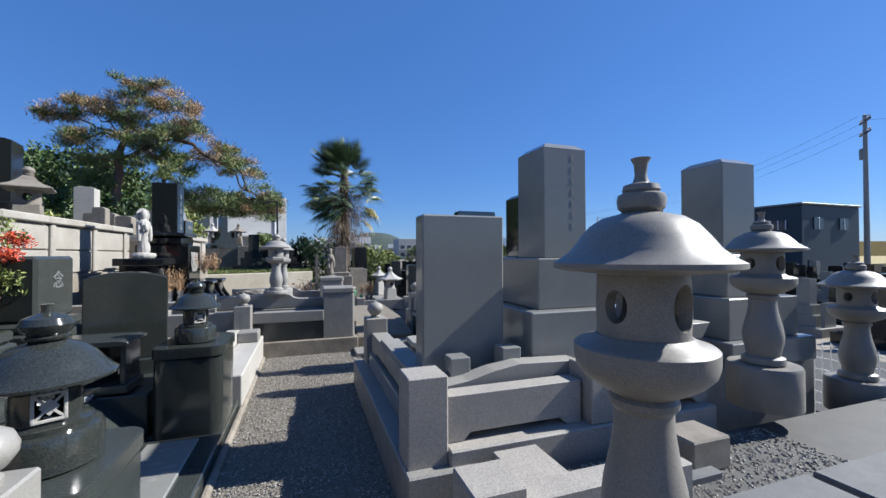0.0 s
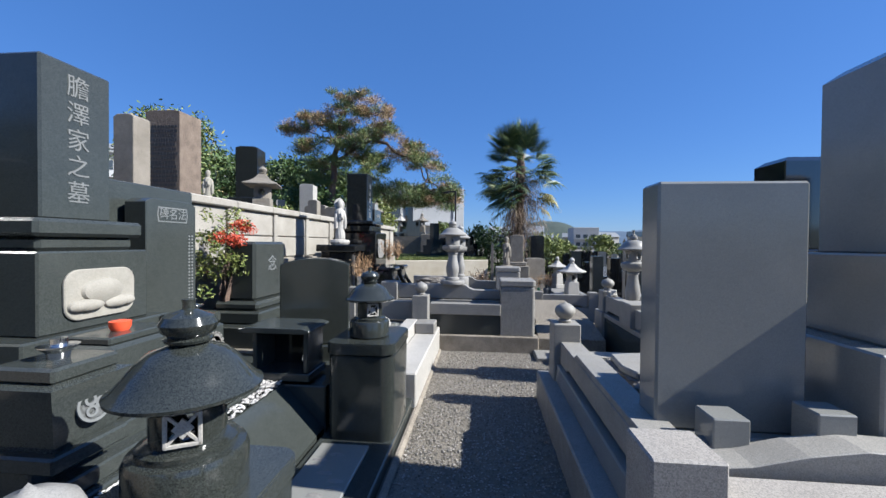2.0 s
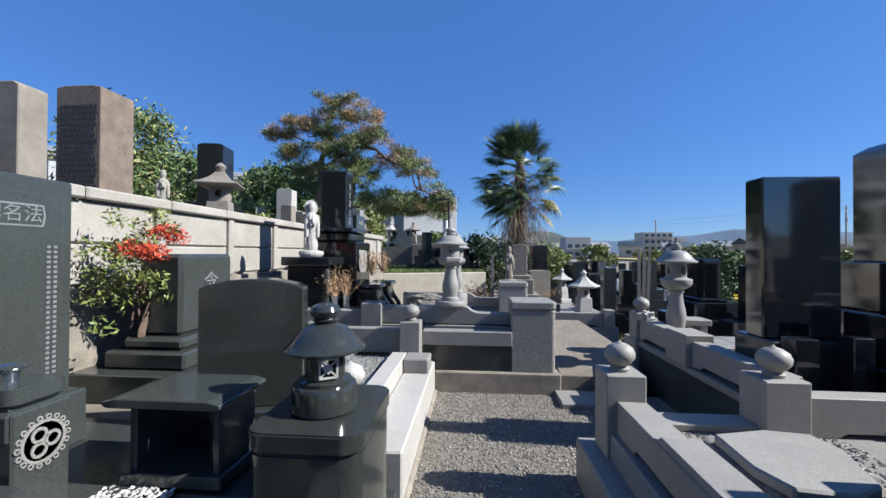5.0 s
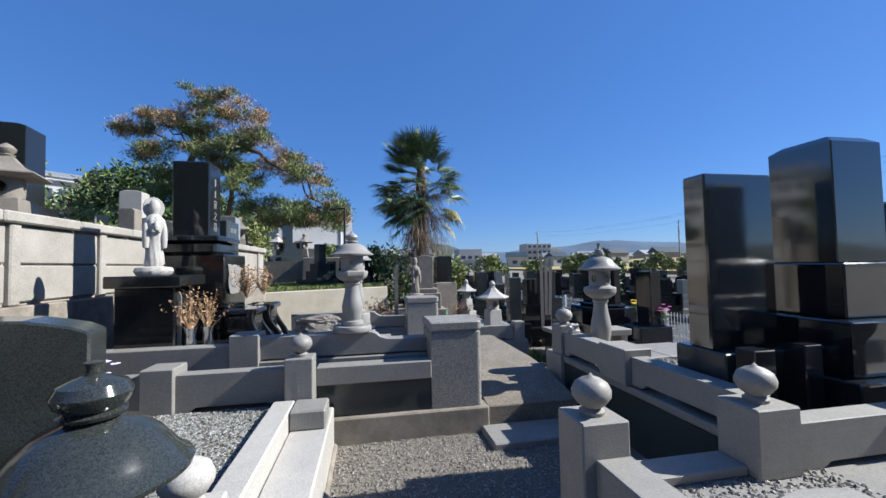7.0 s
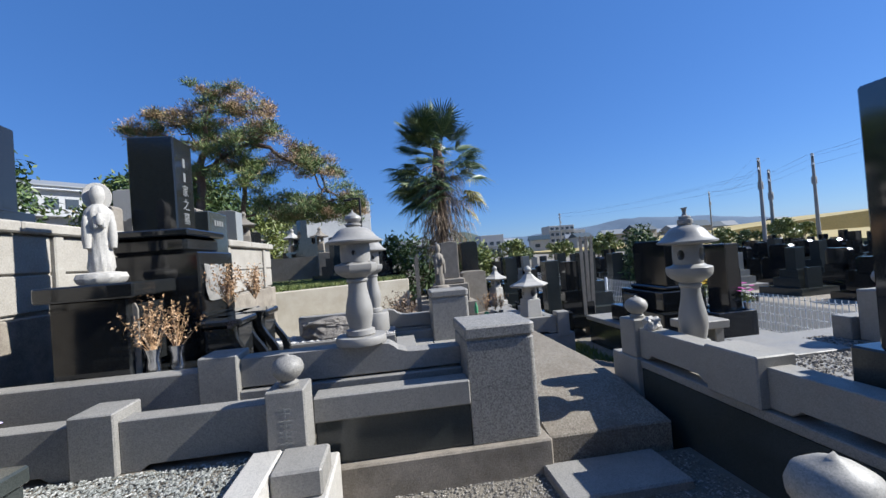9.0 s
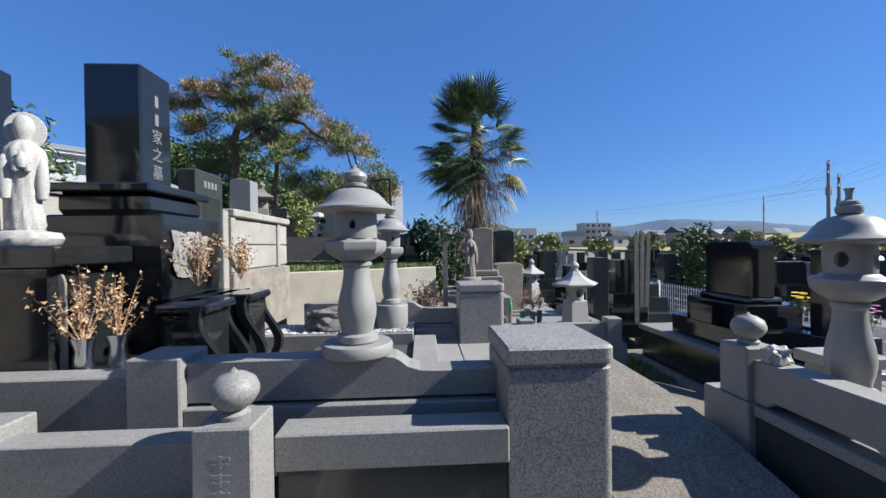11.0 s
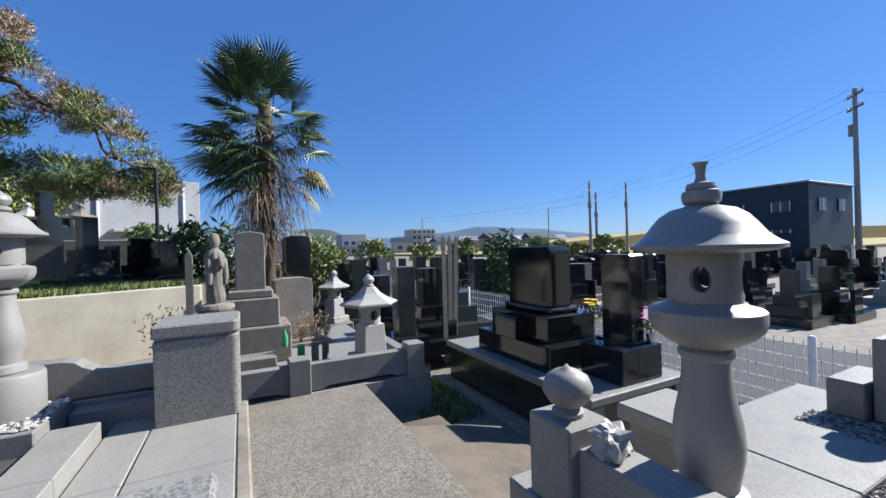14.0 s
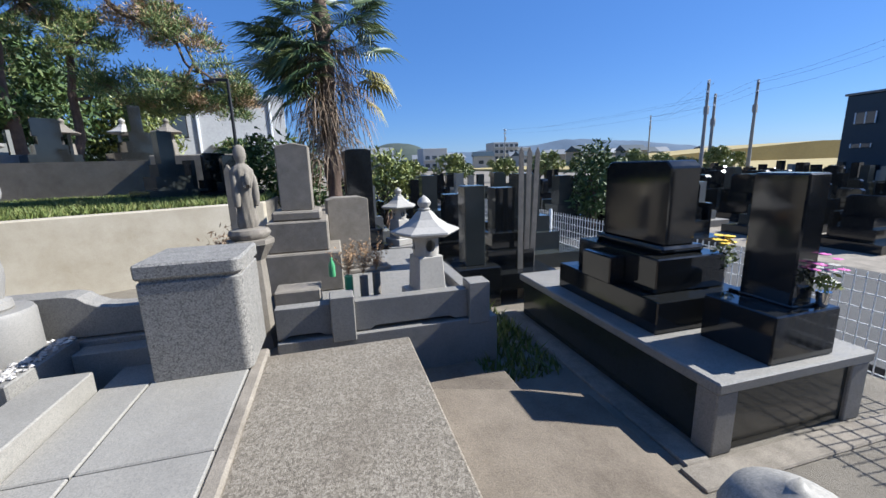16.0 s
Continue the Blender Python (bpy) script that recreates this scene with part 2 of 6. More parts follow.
def box(x0, x1, y0, y1, z0, z1, r=0.006, bm=None, taper=0.0, segs=1):
    """A box with rounded edges; taper narrows its top by that share."""
    t = bmesh.new()
    bmesh.ops.create_cube(t, size=1)
    cx, cy = (x0 + x1) / 2, (y0 + y1) / 2
    for v in t.verts:
        k = 1 - taper if v.co.z > 0 else 1
        v.co = Vector((cx + v.co.x * (x1 - x0) * k, cy + v.co.y * (y1 - y0) * k, z0 + (v.co.z + 0.5) * (z1 - z0)))
    if r:
        bmesh.ops.bevel(t, geom=t.edges[:], offset=min(r, (x1 - x0) * 0.4, (y1 - y0) * 0.4, (z1 - z0) * 0.4), segments=segs, affect="EDGES", profile=0.5)
    return join(bm, t)


def join(bm, t):
    if bm is None:
        return t
    me = bpy.data.meshes.new("tmp")
    t.to_mesh(me)
    t.free()
    bm.from_mesh(me)
    bpy.data.meshes.remove(me)
    return bm


def lathe(profile, n=28, bm=None, cx=0.0, cy=0.0, cz=0.0, turn=0.0, squash=1.0):
    """A body of revolution; n = 4 or 6 gives square and six-sided stones."""
    t = bmesh.new()
    rings = []
    for r, z in profile:
        if r < 1e-5:
            rings.append([t.verts.new((cx, cy, cz + z))])
        else:
            rings.append([t.verts.new((cx + r * math.cos(turn + 2 * math.pi * i / n), cy + squash * r * math.sin(turn + 2 * math.pi * i / n), cz + z)) for i in range(n)])
    for a, b in zip(rings, rings[1:]):
        for i in range(n):
            j = (i + 1) % n
            vs = [a[i % len(a)], a[j % len(a)], b[j % len(b)], b[i % len(b)]]
            vs = list(dict.fromkeys(vs))
            if len(vs) > 2:
                t.faces.new(vs)
    for ring, flip in ((rings[0], True), (rings[-1], False)):
        if len(ring) > 2:
            t.faces.new(ring[::-1] if flip else ring)
    return join(bm, t)


def prism(pts, d0, d1, axis="y", r=0.004, bm=None):
    """A flat outline pushed along an axis: (x, z) along y, (y, z) along x, (x, y) along z."""
    t = bmesh.new()
    def put(p, d):
        return {"y": (p[0], d, p[1]), "x": (d, p[0], p[1]), "z": (p[0], p[1], d)}[axis]
    a = [t.verts.new(put(p, d0)) for p in pts]
    b = [t.verts.new(put(p, d1)) for p in pts]
    t.faces.new(a)
    t.faces.new(b[::-1])
    for i in range(len(pts)):
        j = (i + 1) % len(pts)
        t.faces.new((a[j], a[i], b[i], b[j]))
    bmesh.ops.recalc_face_normals(t, faces=t.faces[:])
    if r:
        sharp = [e for e in t.edges if len(e.link_faces) == 2 and e.calc_face_angle(0) > 0.6]
        bmesh.ops.bevel(t, geom=sharp, offset=r, segments=1, affect="EDGES")
    return join(bm, t)


def boulder(w, d, h, seed, flat=False, subdiv=3, amp=0.18):
    t = bmesh.new()
    bmesh.ops.create_icosphere(t, subdivisions=subdiv, radius=1)
    for v in t.verts:
        p = v.co.copy()
        k = 1 + amp * noise.noise(p * 1.7 + Vector((seed, 0, 0))) + amp * 0.5 * noise.noise(p * 4.5 + Vector((0, seed, 0)))
        q = Vector([math.copysign(abs(c) ** 0.7, c) for c in p]) * k
        z = q.z * 0.5 + 0.5
        if flat:
            z = min(z, 0.8 + 0.015 * noise.noise(p * 6))
        v.co = (q.x * w / 2, q.y * d / 2, max(0, z) * h)
    return t


def scatter_mesh(name, verts, faces, mat, label, category, kind="stuff", parent=None):
    me = bpy.data.meshes.new(name)
    me.from_pydata(verts, [], faces)
    me.materials.append(mat)
    ob = new(name, me)
    ob.parent = parent
    if parent is None:
        tagged(ob, label, category, "", kind)
    elif label:
        tagged(ob, label)
    return ob


OCT_F = [(0, 2, 4), (2, 1, 4), (1, 3, 4), (3, 0, 4), (2, 0, 5), (1, 2, 5), (3, 1, 5), (0, 3, 5)]


def pebbles(name, areas, n, size, mat, label, seed=1, avoid=None):
    """Loose stones strewn over rectangles (x0, x1, y0, y1, z)."""
    rng = np.random.RandomState(seed)
    total = sum((a[1] - a[0]) * (a[3] - a[2]) for a in areas)
    verts, faces = [], []
    for x0, x1, y0, y1, z in areas:
        for _ in range(int(n * (x1 - x0) * (y1 - y0) / total)):
            x, y = rng.uniform(x0, x1), rng.uniform(y0, y1)
            if avoid and avoid(x, y):
                continue
            s, a = size * rng.uniform(0.5, 1.35), rng.uniform(0, 6.28)
            ex, ey, ez = s * rng.uniform(0.7, 1.2), s * rng.uniform(0.5, 0.9), s * rng.uniform(0.35, 0.6)
            c, sn, k = math.cos(a), math.sin(a), len(verts)
            for px, py, pz in ((ex, 0.15 * ex, 0), (-ex, 0, 0.1 * ez), (0, ey, 0), (0.1 * ex, -ey, 0), (0.1 * ex, 0.1 * ey, ez), (0, 0, -ez)):
                verts.append((x + c * px - sn * py, y + sn * px + c * py, z + ez * 0.3 + pz))
            faces += [tuple(k + i for i in f) for f in OCT_F]
    return scatter_mesh(name, verts, faces, mat, label, "gravel")


def letters(name, text, size, mat, parent, m, label="", depth=0.004, spacing=1.0):
    """Writing from the built-in font, turned into a mesh part."""
    cu = bpy.data.curves.new(name, "FONT")
    cu.body, cu.size, cu.extrude, cu.align_x, cu.align_y = text, size, depth, "CENTER", "CENTER"
    cu.space_line = spacing
    tmp = bpy.data.objects.new(name, cu)
    scene.collection.objects.link(tmp)
    dg = bpy.context.evaluated_depsgraph_get()
    me = bpy.data.meshes.new_from_object(tmp.evaluated_get(dg))
    bpy.data.objects.remove(tmp)
    bpy.data.curves.remove(cu)
    me.materials.clear()
    me.materials.append(mat)
    ob = new(name, me)
    ob.parent = parent
    ob.matrix_local = m
    return tagged(ob, label)


FACE_X = pose(0, 0, 0, 90, 0, 90)     # writing that faces +x
FACE_MY = pose(0, 0, 0, 90, 0, 0)     # writing that faces -y


def at(x, y, z):
    return Matrix.Translation((x, y, z))


# ---- ground and structure ----
def ground_sheet():
    xs = [-4000, -300, -60, -20, -8, 0, 8, 20, 60, 300, 4000]
    t = bmesh.new()
    grid = [[t.verts.new((x, y, -0.42)) for x in xs] for y in xs]
    for i in range(len(xs) - 1):
        for j in range(len(xs) - 1):
            t.faces.new((grid[i][j], grid[i][j + 1], grid[i + 1][j + 1], grid[i + 1][j]))
    return t


solo("ground", ground_sheet(), M_EARTH, "bare packed earth around the graves", "ground", kind="structure")
solo("gravel_path", box(-0.72, 1.75, -4, 6.46, -0.42, -0.045, 0), M_EARTH, "grey gravel footpath between the graves", "path", kind="structure")
solo("road", box(5.6, 9.2, -10, 26, -0.42, -0.36, 0), M_ROAD, "asphalt lane beyond the wire fence", "road", kind="structure")
solo("field", box(42, 900, 30, 900, -0.42, 0.1, 0), M_FIELD, "dry yellow field beyond the cemetery", "field", kind="structure")
pebbles("loose_gravel", [(-0.70, 0.56, 1.2, 6.42, -0.04), (0.56, 1.68, 4.75, 6.42, -0.04)], 26000, 0.0095, M_PEB, "grey and tan loose path gravel", 3)
pebbles("loose_gravel_far", [(-0.70, 0.5, -1.5, 1.2, -0.04)], 4000, 0.012, M_PEB, "grey and tan loose path gravel", 4)

# concrete step, raised slab and the lower paving
solo("concrete_step", box(-0.80, 0.70, 6.40, 6.62, -0.42, 0.185, 0.012), M_CONC, "stained concrete kerb step at the path end", "step", kind="structure")
solo("walkway_slab", prism([(6.46, -0.42), (6.46, 0.165), (7.1, 0.29), (7.6, 0.322), (9.22, 0.325), (9.22, -0.42)], 0.70, 1.62, "x", 0.01), M_AGG, "raised walkway of exposed aggregate concrete", "walkway", kind="structure")
solo("walkway_kerb", box(0.66, 0.735, 6.96, 9.30, -0.42, 0.345, 0.012), M_CONC, "worn mortar edge beside the raised walkway", "kerb", kind="structure")
solo("lower_paving", prism([(1.60, -0.42), (1.60, 0.01), (2.45, -0.16), (2.97, -0.30), (2.97, -0.42)], 7.33, 9.10, "y", 0.006), M_CONC_D, "lower concrete paving beside the walkway", "paving", kind="structure")
solo("stepping_slab", box(0.62, 1.42, 6.02, 6.42, -0.10, 0.015, 0.012), M_GRAN, "grey granite stepping slab on the gravel", "stepping slab")
for i, (yy, zz) in enumerate(((9.1, -0.22), (9.5, -0.32))):
    solo("step_down", box(1.55, 2.45 - 0.1 * i, yy, yy + 0.42, -0.42, zz, 0.01), M_CONC_D, "dark concrete step going down", "step", kind="structure")

# terraces
solo("terrace_upper", box(-40, -3.52, -6, 13.2, -0.42, 1.80, 0), M_EARTH, "upper terrace of the cemetery", "terrace", kind="structure")
solo("terrace_back", prism([(-40, 12.62), (-2.80, 12.6), (0.1, 13.94), (0.1, 60), (-40, 60)], -0.42, 0.93, "z", 0), M_EARTH, "grassy terrace behind the retaining wall", "terrace", kind="structure")
solo("terrace_second", box(-40, -2.6, 17.2, 60, 0.93, 1.75, 0), M_EARTH, "second terrace with old graves", "terrace", kind="structure")


def panel_wall(name, x, y0, y1, z0, z1, label, step=1.15):
    """Concrete wall facing +x: stained footing, two rows of raised panels, pilasters and a coping."""
    w = thing(name, label, "wall", kind="structure")
    zp = z1 - 0.80
    part("footing", box(x - 0.18, x + 0.05, y0, y1, z0, zp - 0.02, 0.012), M_CONC, w, "brown-stained concrete footing")
    part("core", box(x - 0.18, x - 0.03, y0, y1, zp - 0.02, z1 - 0.1, 0.004), M_WALL, w)
    y = y0
    while y < y1 - 0.25:
        yb = min(y + step, y1)
        part("panel", box(x - 0.06, x, y + 0.125, yb - 0.01, zp + 0.35, z1 - 0.115, 0.012), M_WALL, w)
        part("panel", box(x - 0.06, x, y + 0.125, yb - 0.01, zp + 0.01, zp + 0.335, 0.012), M_WALL, w)
        part("pilaster", box(x - 0.06, x + 0.025, y + 0.005, y + 0.115, zp - 0.015, z1 - 0.1, 0.012), M_WALL, w)
        y += step
    y = y0
    while y < y1 - 0.05:
        yb = min(y + 0.9, y1)
        part("coping", box(x - 0.24, x + 0.06, y + 0.005, yb - 0.005, z1 - 0.1, z1, 0.015), M_WALL, w)
        y += 0.9
    return w


panel_wall("wall_terrace", -3.40, 2.2, 9.4, 0.3, 2.03, "pale weathered concrete retaining wall with panels and coping")
panel_wall("wall_terrace_end", -2.62, 9.85, 11.95, 0.2, 1.93, "pale weathered concrete retaining wall with panels and coping", 1.6)
solo("wall_return", box(-3.60, -2.63, 9.72, 9.848, 0.0, 1.90, 0.01), M_WALL, "end face of the concrete retaining wall", "wall", kind="structure")
solo("fill_terrace", box(-3.52, -2.81, 9.4, 11.96, -0.42, 1.78, 0), M_EARTH, "earth behind the retaining wall", "terrace", kind="structure")
solo("wall_back", prism([(-2.80, 12.38), (0.1, 13.72), (0.1, 13.95), (-2.80, 12.6)], -0.42, 0.95, "z", 0.015), M_BACKW, "stained low concrete retaining wall below the grass", "wall", kind="structure")
solo("wall_second", box(-2.62, -0.9, 17.0, 17.2, 0.9, 1.85, 0.02), M_OLD, "mossy dark stone wall of the second terrace", "wall", kind="structure")
solo("plot_floor_near", box(-3.4, -1.30, 0.6, 4.40, -0.42, 0.05, 0.0), M_EARTH, "raised earth under the grave plots", "ground", kind="structure")
solo("plot_floor", box(-3.4, -0.98, 4.40, 9.6, -0.42, 0.36, 0.0), M_EARTH, "raised earth under the grave plots", "ground", kind="structure")
solo("plot_floor_far", box(-3.4, 0.66, 9.6, 13.6, -0.42, -0.10, 0.0), M_EARTH, "earth under the far grave plots", "ground", kind="structure")


def grass(name, areas, n, h, seed, keep=None):
    rng = np.random.RandomState(seed)
    total = sum((a[1] - a[0]) * (a[3] - a[2]) for a in areas)
    verts, faces = [], []
    for x0, x1, y0, y1, z in areas:
        for _ in range(int(n * (x1 - x0) * (y1 - y0) / total)):
            x, y, a = rng.uniform(x0, x1), rng.uniform(y0, y1), rng.uniform(0, 6.28)
            if keep and not keep(x, y):
                continue
            hh, w = h * rng.uniform(0.4, 1.3), 0.012 * rng.uniform(0.7, 1.6)
            k = len(verts)
            lx, ly = rng.normal(0, 0.4) * hh, rng.normal(0, 0.4) * hh
            verts += [(x - w * math.cos(a), y - w * math.sin(a), z), (x + w * math.cos(a), y + w * math.sin(a), z), (x + lx, y + ly, z + hh)]
            faces.append((k, k + 1, k + 2))
    return scatter_mesh(name, verts, faces, M_GRASS, "short green grass with dry tufts", "grass")


grass("grass", [(-5, 0.05, 12.6, 17.0, 0.93)], 26000, 0.10, 5, lambda x, y: y > 13.92 + (x - 0.1) * 0.462 + 0.04)
grass("grass_tufts", [(2.3, 3.1, 9.6, 11.4, -0.42), (1.7, 2.5, 10.3, 11, -0.42)], 1500, 0.12, 6)


# ---- stone fences ----
def giboshi(z, r=0.092):
    """Onion-shaped finial with its collar."""
    return lathe([(r * 0.62, z), (r * 0.66, z + 0.02), (r * 0.45, z + 0.035), (r * 0.75, z + 0.055), (r, z + 0.09), (r * 1.02, z + 0.115), (r * 0.86, z + 0.15), (r * 0.5, z + 0.172), (r * 0.16, z + 0.182), (0, z + 0.20)], 24)


def fence_post(parent, x0, x1, y0, y1, z0, z1, mat, onion=True, label=""):
    p = part("post", box(x0, x1, y0, y1, z0, z1, 0.008), mat, parent)
    if onion:
        g = part("finial", giboshi(0), mat, p, "rounded onion-shaped stone finial", True)
        g.location = ((x0 + x1) / 2, (y0 + y1) / 2, z1 - 0.002)
    return p


def arched_rail(u0, u1, d0, d1, z0, z1, axis, arch=0.035):
    """A rail whose underside is cut away in a low arch between its ends."""
    m = 0.12 * (u1 - u0)
    pts = [(u0, z1), (u0, z0), (u0 + m, z0), (u0 + m + 0.05, z0 + arch), (u1 - m - 0.05, z0 + arch), (u1 - m, z0), (u1, z0), (u1, z1)]
    return prism(pts, d0, d1, axis, 0.005)


f1 = thing("stone_fence", "grey granite grave fence with posts beside the gravel path", "fence")
fence_post(f1, 0.47, 0.72, 2.20, 2.44, 0.10, 0.77, M_GRAN_P, False)
fence_post(f1, 0.56, 0.80, 4.50, 4.74, 0.10, 0.76, M_GRAN_L)
part("base", box(0.45, 0.86, 2.12, 4.80, -0.2, 0.24, 0.01), M_GRAN, f1)
part("plinth", box(0.58, 0.82, 2.44, 4.50, 0.24, 0.40, 0.008), M_SLATE, f1)
part("rail", arched_rail(2.44, 4.50, 0.62, 0.80, 0.40, 0.60, "x"), M_GRAN_L, f1)
part("cap", prism([(2.50, 0.60), (4.02, 0.60), (3.97, 0.615), (3.94, 0.64), (2.50, 0.64)], 0.625, 0.805, "x", 0.004), M_GRAN_L, f1, "raised rail cap with a swept end")

f2 = thing("stone_fence", "speckled granite grave fence with a swept rail", "fence")
part("rail", arched_rail(0.72, 1.72, 2.26, 2.40, 0.33, 0.62, "y", 0.05), M_GRAN_P, f2)
part("upper_rail", prism([(0.76, 0.50), (1.85, 0.50), (1.85, 0.70), (1.35, 0.72), (1.15, 0.69), (0.95, 0.64), (0.76, 0.62)], 2.44, 2.60, "y"), M_GRAN_L, f2)
part("base", box(0.72, 2.9, 2.16, 2.60, -0.2, 0.33, 0.01), M_GRAN_P, f2)
fence_post(f2, 1.75, 2.02, 2.18, 2.44, 0.33, 0.72, M_GRAN_P, False)
part("rail", arched_rail(2.02, 2.9, 2.24, 2.38, 0.33, 0.62, "y", 0.05), M_GRAN_P, f2)

f3 = thing("stone_fence", "speckled granite kerb posts of the front plot", "fence")
fence_post(f3, 0.58, 0.84, 1.50, 1.76, -0.05, 0.47, M_GRAN_P, False)
part("kerb", box(0.84, 1.9, 1.56, 1.72, -0.05, 0.36, 0.008), M_GRAN_P, f3)
part("kerb", box(0.62, 0.80, 0.2, 1.50, -0.05, 0.36, 0.008), M_GRAN_P, f3)
part("slab", box(0.95, 1.25, 1.74, 2.09, -0.05, 0.33, 0.008), M_GRAN_P, f3)

f4 = thing("stone_fence", "grey granite fence on a high panelled base wall", "fence")
part("base_wall", box(1.74, 1.95, 4.78, 6.95, -0.42, 0.40, 0.008), M_GREEN, f4, "dark polished base wall")
part("base_cap", box(1.73, 1.96, 4.78, 6.948, 0.40, 0.46, 0.006), M_GRAN, f4)
part("base_block", box(1.70, 1.98, 6.95, 7.32, -0.42, 0.47, 0.008), M_GRAN_L, f4)
part("rail", arched_rail(4.78, 5.82, 1.76, 1.92, 0.47, 0.70, "x", 0.04), M_GRAN_L, f4)
part("rail", arched_rail(6.20, 6.98, 1.76, 1.92, 0.47, 0.72, "x", 0.04), M_GRAN_L, f4)
fence_post(f4, 1.70, 1.96, 5.82, 6.20, 0.46, 0.76, M_GRAN_L, False)
fence_post(f4, 1.72, 1.93, 6.98, 7.20, 0.47, 0.79, M_GRAN_L)

f5 = thing("stone_fence", "grey granite fence with onion finials round the grave plot", "fence")
fence_post(f5, -2.14, -1.90, 6.30, 6.56, 0.36, 0.72, M_GRAN, False)
fence_post(f5, -1.06, -0.84, 6.22, 6.44, 0.36, 0.76, M_GRAN)
t = bmesh.new()
for k in range(4):
    box(-0.99, -0.92, 6.2185, 6.221, 0.645 - 0.065 * k, 0.655 - 0.065 * k, 0, t)
    box(-0.985, -0.925, 6.2185, 6.221, 0.622 - 0.065 * k, 0.632 - 0.065 * k, 0, t)
    box(-0.960, -0.950, 6.2180, 6.221, 0.612 - 0.065 * k, 0.66 - 0.065 * k, 0, t)
tagged(part("inscription", t, M_SLATE, f5, "small dark engraved characters"), kind="stuff")
part("rail", arched_rail(-1.90, -1.06, 6.34, 6.48, 0.36, 0.66, "y", 0.035), M_GRAN, f5)
part("rail", arched_rail(-3.2, -2.14, 6.34, 6.48, 0.36, 0.66, "y", 0.035), M_GRAN, f5)
part("lower_panel", box(-0.84, 0.17, 6.46, 6.58, 0.185, 0.47, 0.008), M_GREEN, f5, "dark polished panel")
part("band", box(-0.84, 0.17, 6.43, 6.60, 0.47, 0.63, 0.008), M_GRAN, f5)

f6 = thing("stone_fence", "grey granite fence with a rail swept down in a curve", "fence")
fence_post(f6, -1.62, -1.37, 6.68, 6.94, 0.36, 0.90, M_GRAN, False)
swoop = [(-1.37, 0.66), (0.17, 0.66), (0.17, 0.79), (-0.14, 0.79), (-0.22, 0.795), (-0.28, 0.815), (-0.31, 0.84), (-0.345, 0.862), (-0.40, 0.87), (-1.37, 0.86)]
part("rail", prism(swoop, 6.74, 6.90, "y"), M_GRAN, f6)
part("rail", box(-3.2, -1.62, 6.74, 6.90, 0.36, 0.80, 0.008), M_GRAN, f6)
part("base", box(-1.37, 0.17, 6.70, 6.92, 0.30, 0.645, 0.006), M_GRAN, f6)
sw2 = [(-1.6, 0.50), (0.2, 0.50), (0.2, 0.67), (-0.12, 0.67), (-0.2, 0.68), (-0.26, 0.71), (-0.3, 0.745), (-0.36, 0.76), (-1.6, 0.76)]
part("rail", prism(sw2, 9.46, 9.62, "y"), M_GRAN, f6)
part("base", box(-1.6, 0.2, 9.42, 9.64, 0.30, 0.49, 0.006), M_GRAN, f6)


def gate_pillar(x0, x1, y0, y1, z0, z1):
    """Thick granite gate pillar with a rounded front corner and a separate cap."""
    p = thing("gate_pillar", "speckled grey granite gate pillar with a rounded edge and flat cap", "pillar", group="pillars at the grave entrance")
    def outline(o, r):
        a, b, c, d = x0 - o, x1 + o, y0 - o, y1 + o
        pts = [(a, d), (a, c)]
        for k in range(7):
            t = -math.pi / 2 + k * math.pi / 12
            pts.append((b - r + r * math.cos(t), c + r + r * math.sin(t)))
        return pts + [(b, d)]
    part("body", prism(outline(0, 0.045), z0, z1 - 0.10, "z", 0.006), M_PILG, p)
    part("neck", prism(outline(-0.012, 0.04), z1 - 0.10, z1 - 0.085, "z", 0), M_PILG, p)
    part("cap", prism(outline(0.008, 0.05), z1 - 0.085, z1, "z", 0.012), M_PILG, p, "flat speckled granite cap")
    return p


gate_pillar(0.17, 0.65, 6.45, 6.95, 0.185, 0.97)
gate_pillar(0.20, 0.69, 9.02, 9.48, 0.35, 1.00)
steps = thing("entrance_steps", "pale granite entrance steps of the grave plot", "steps", kind="structure")
for yy in (6.95, 7.65, 8.35):
    part("slab", box(0.18, 0.66, yy + 0.004, yy + 0.696, 0.1, 0.352, 0.006), M_GRAN_L, steps)
    part("slab", box(-0.06, 0.172, yy + 0.004, yy + 0.696, 0.1, 0.352, 0.006), M_GRAN_L, steps)
    part("border", box(-0.30, -0.068, yy + 0.004, yy + 0.696, 0.1, 0.455, 0.006), M_GRAN_L, steps)
part("slab", box(-0.06, 0.66, 9.054, 9.4, 0.05, 0.345, 0.006), M_GRAN_L, steps)
part("border", box(-0.30, 0.2, 9.3, 9.45, 0.1, 0.455, 0.006), M_GRAN_L, steps)
solo("pebble_bed", box(-1.95, -0.305, 8.86, 9.415, 0.3, 0.52, 0.008), M_GRAN, "raised granite bed under the white pebbles", "bed", kind="structure")
solo("plot_paving", box(-1.3, -0.31, 7.35, 8.855, 0.3, 0.40, 0.004), M_DFLOOR, "dark smooth slab inside the grave plot", "paving", kind="structure")
pebbles("white_pebbles", [(-1.35, -0.31, 6.95, 7.35, 0.40), (-1.9, -0.31, 8.90, 9.4, 0.525)], 2600, 0.02, M_PEBW, "white pebbles round the grave slab", 8)

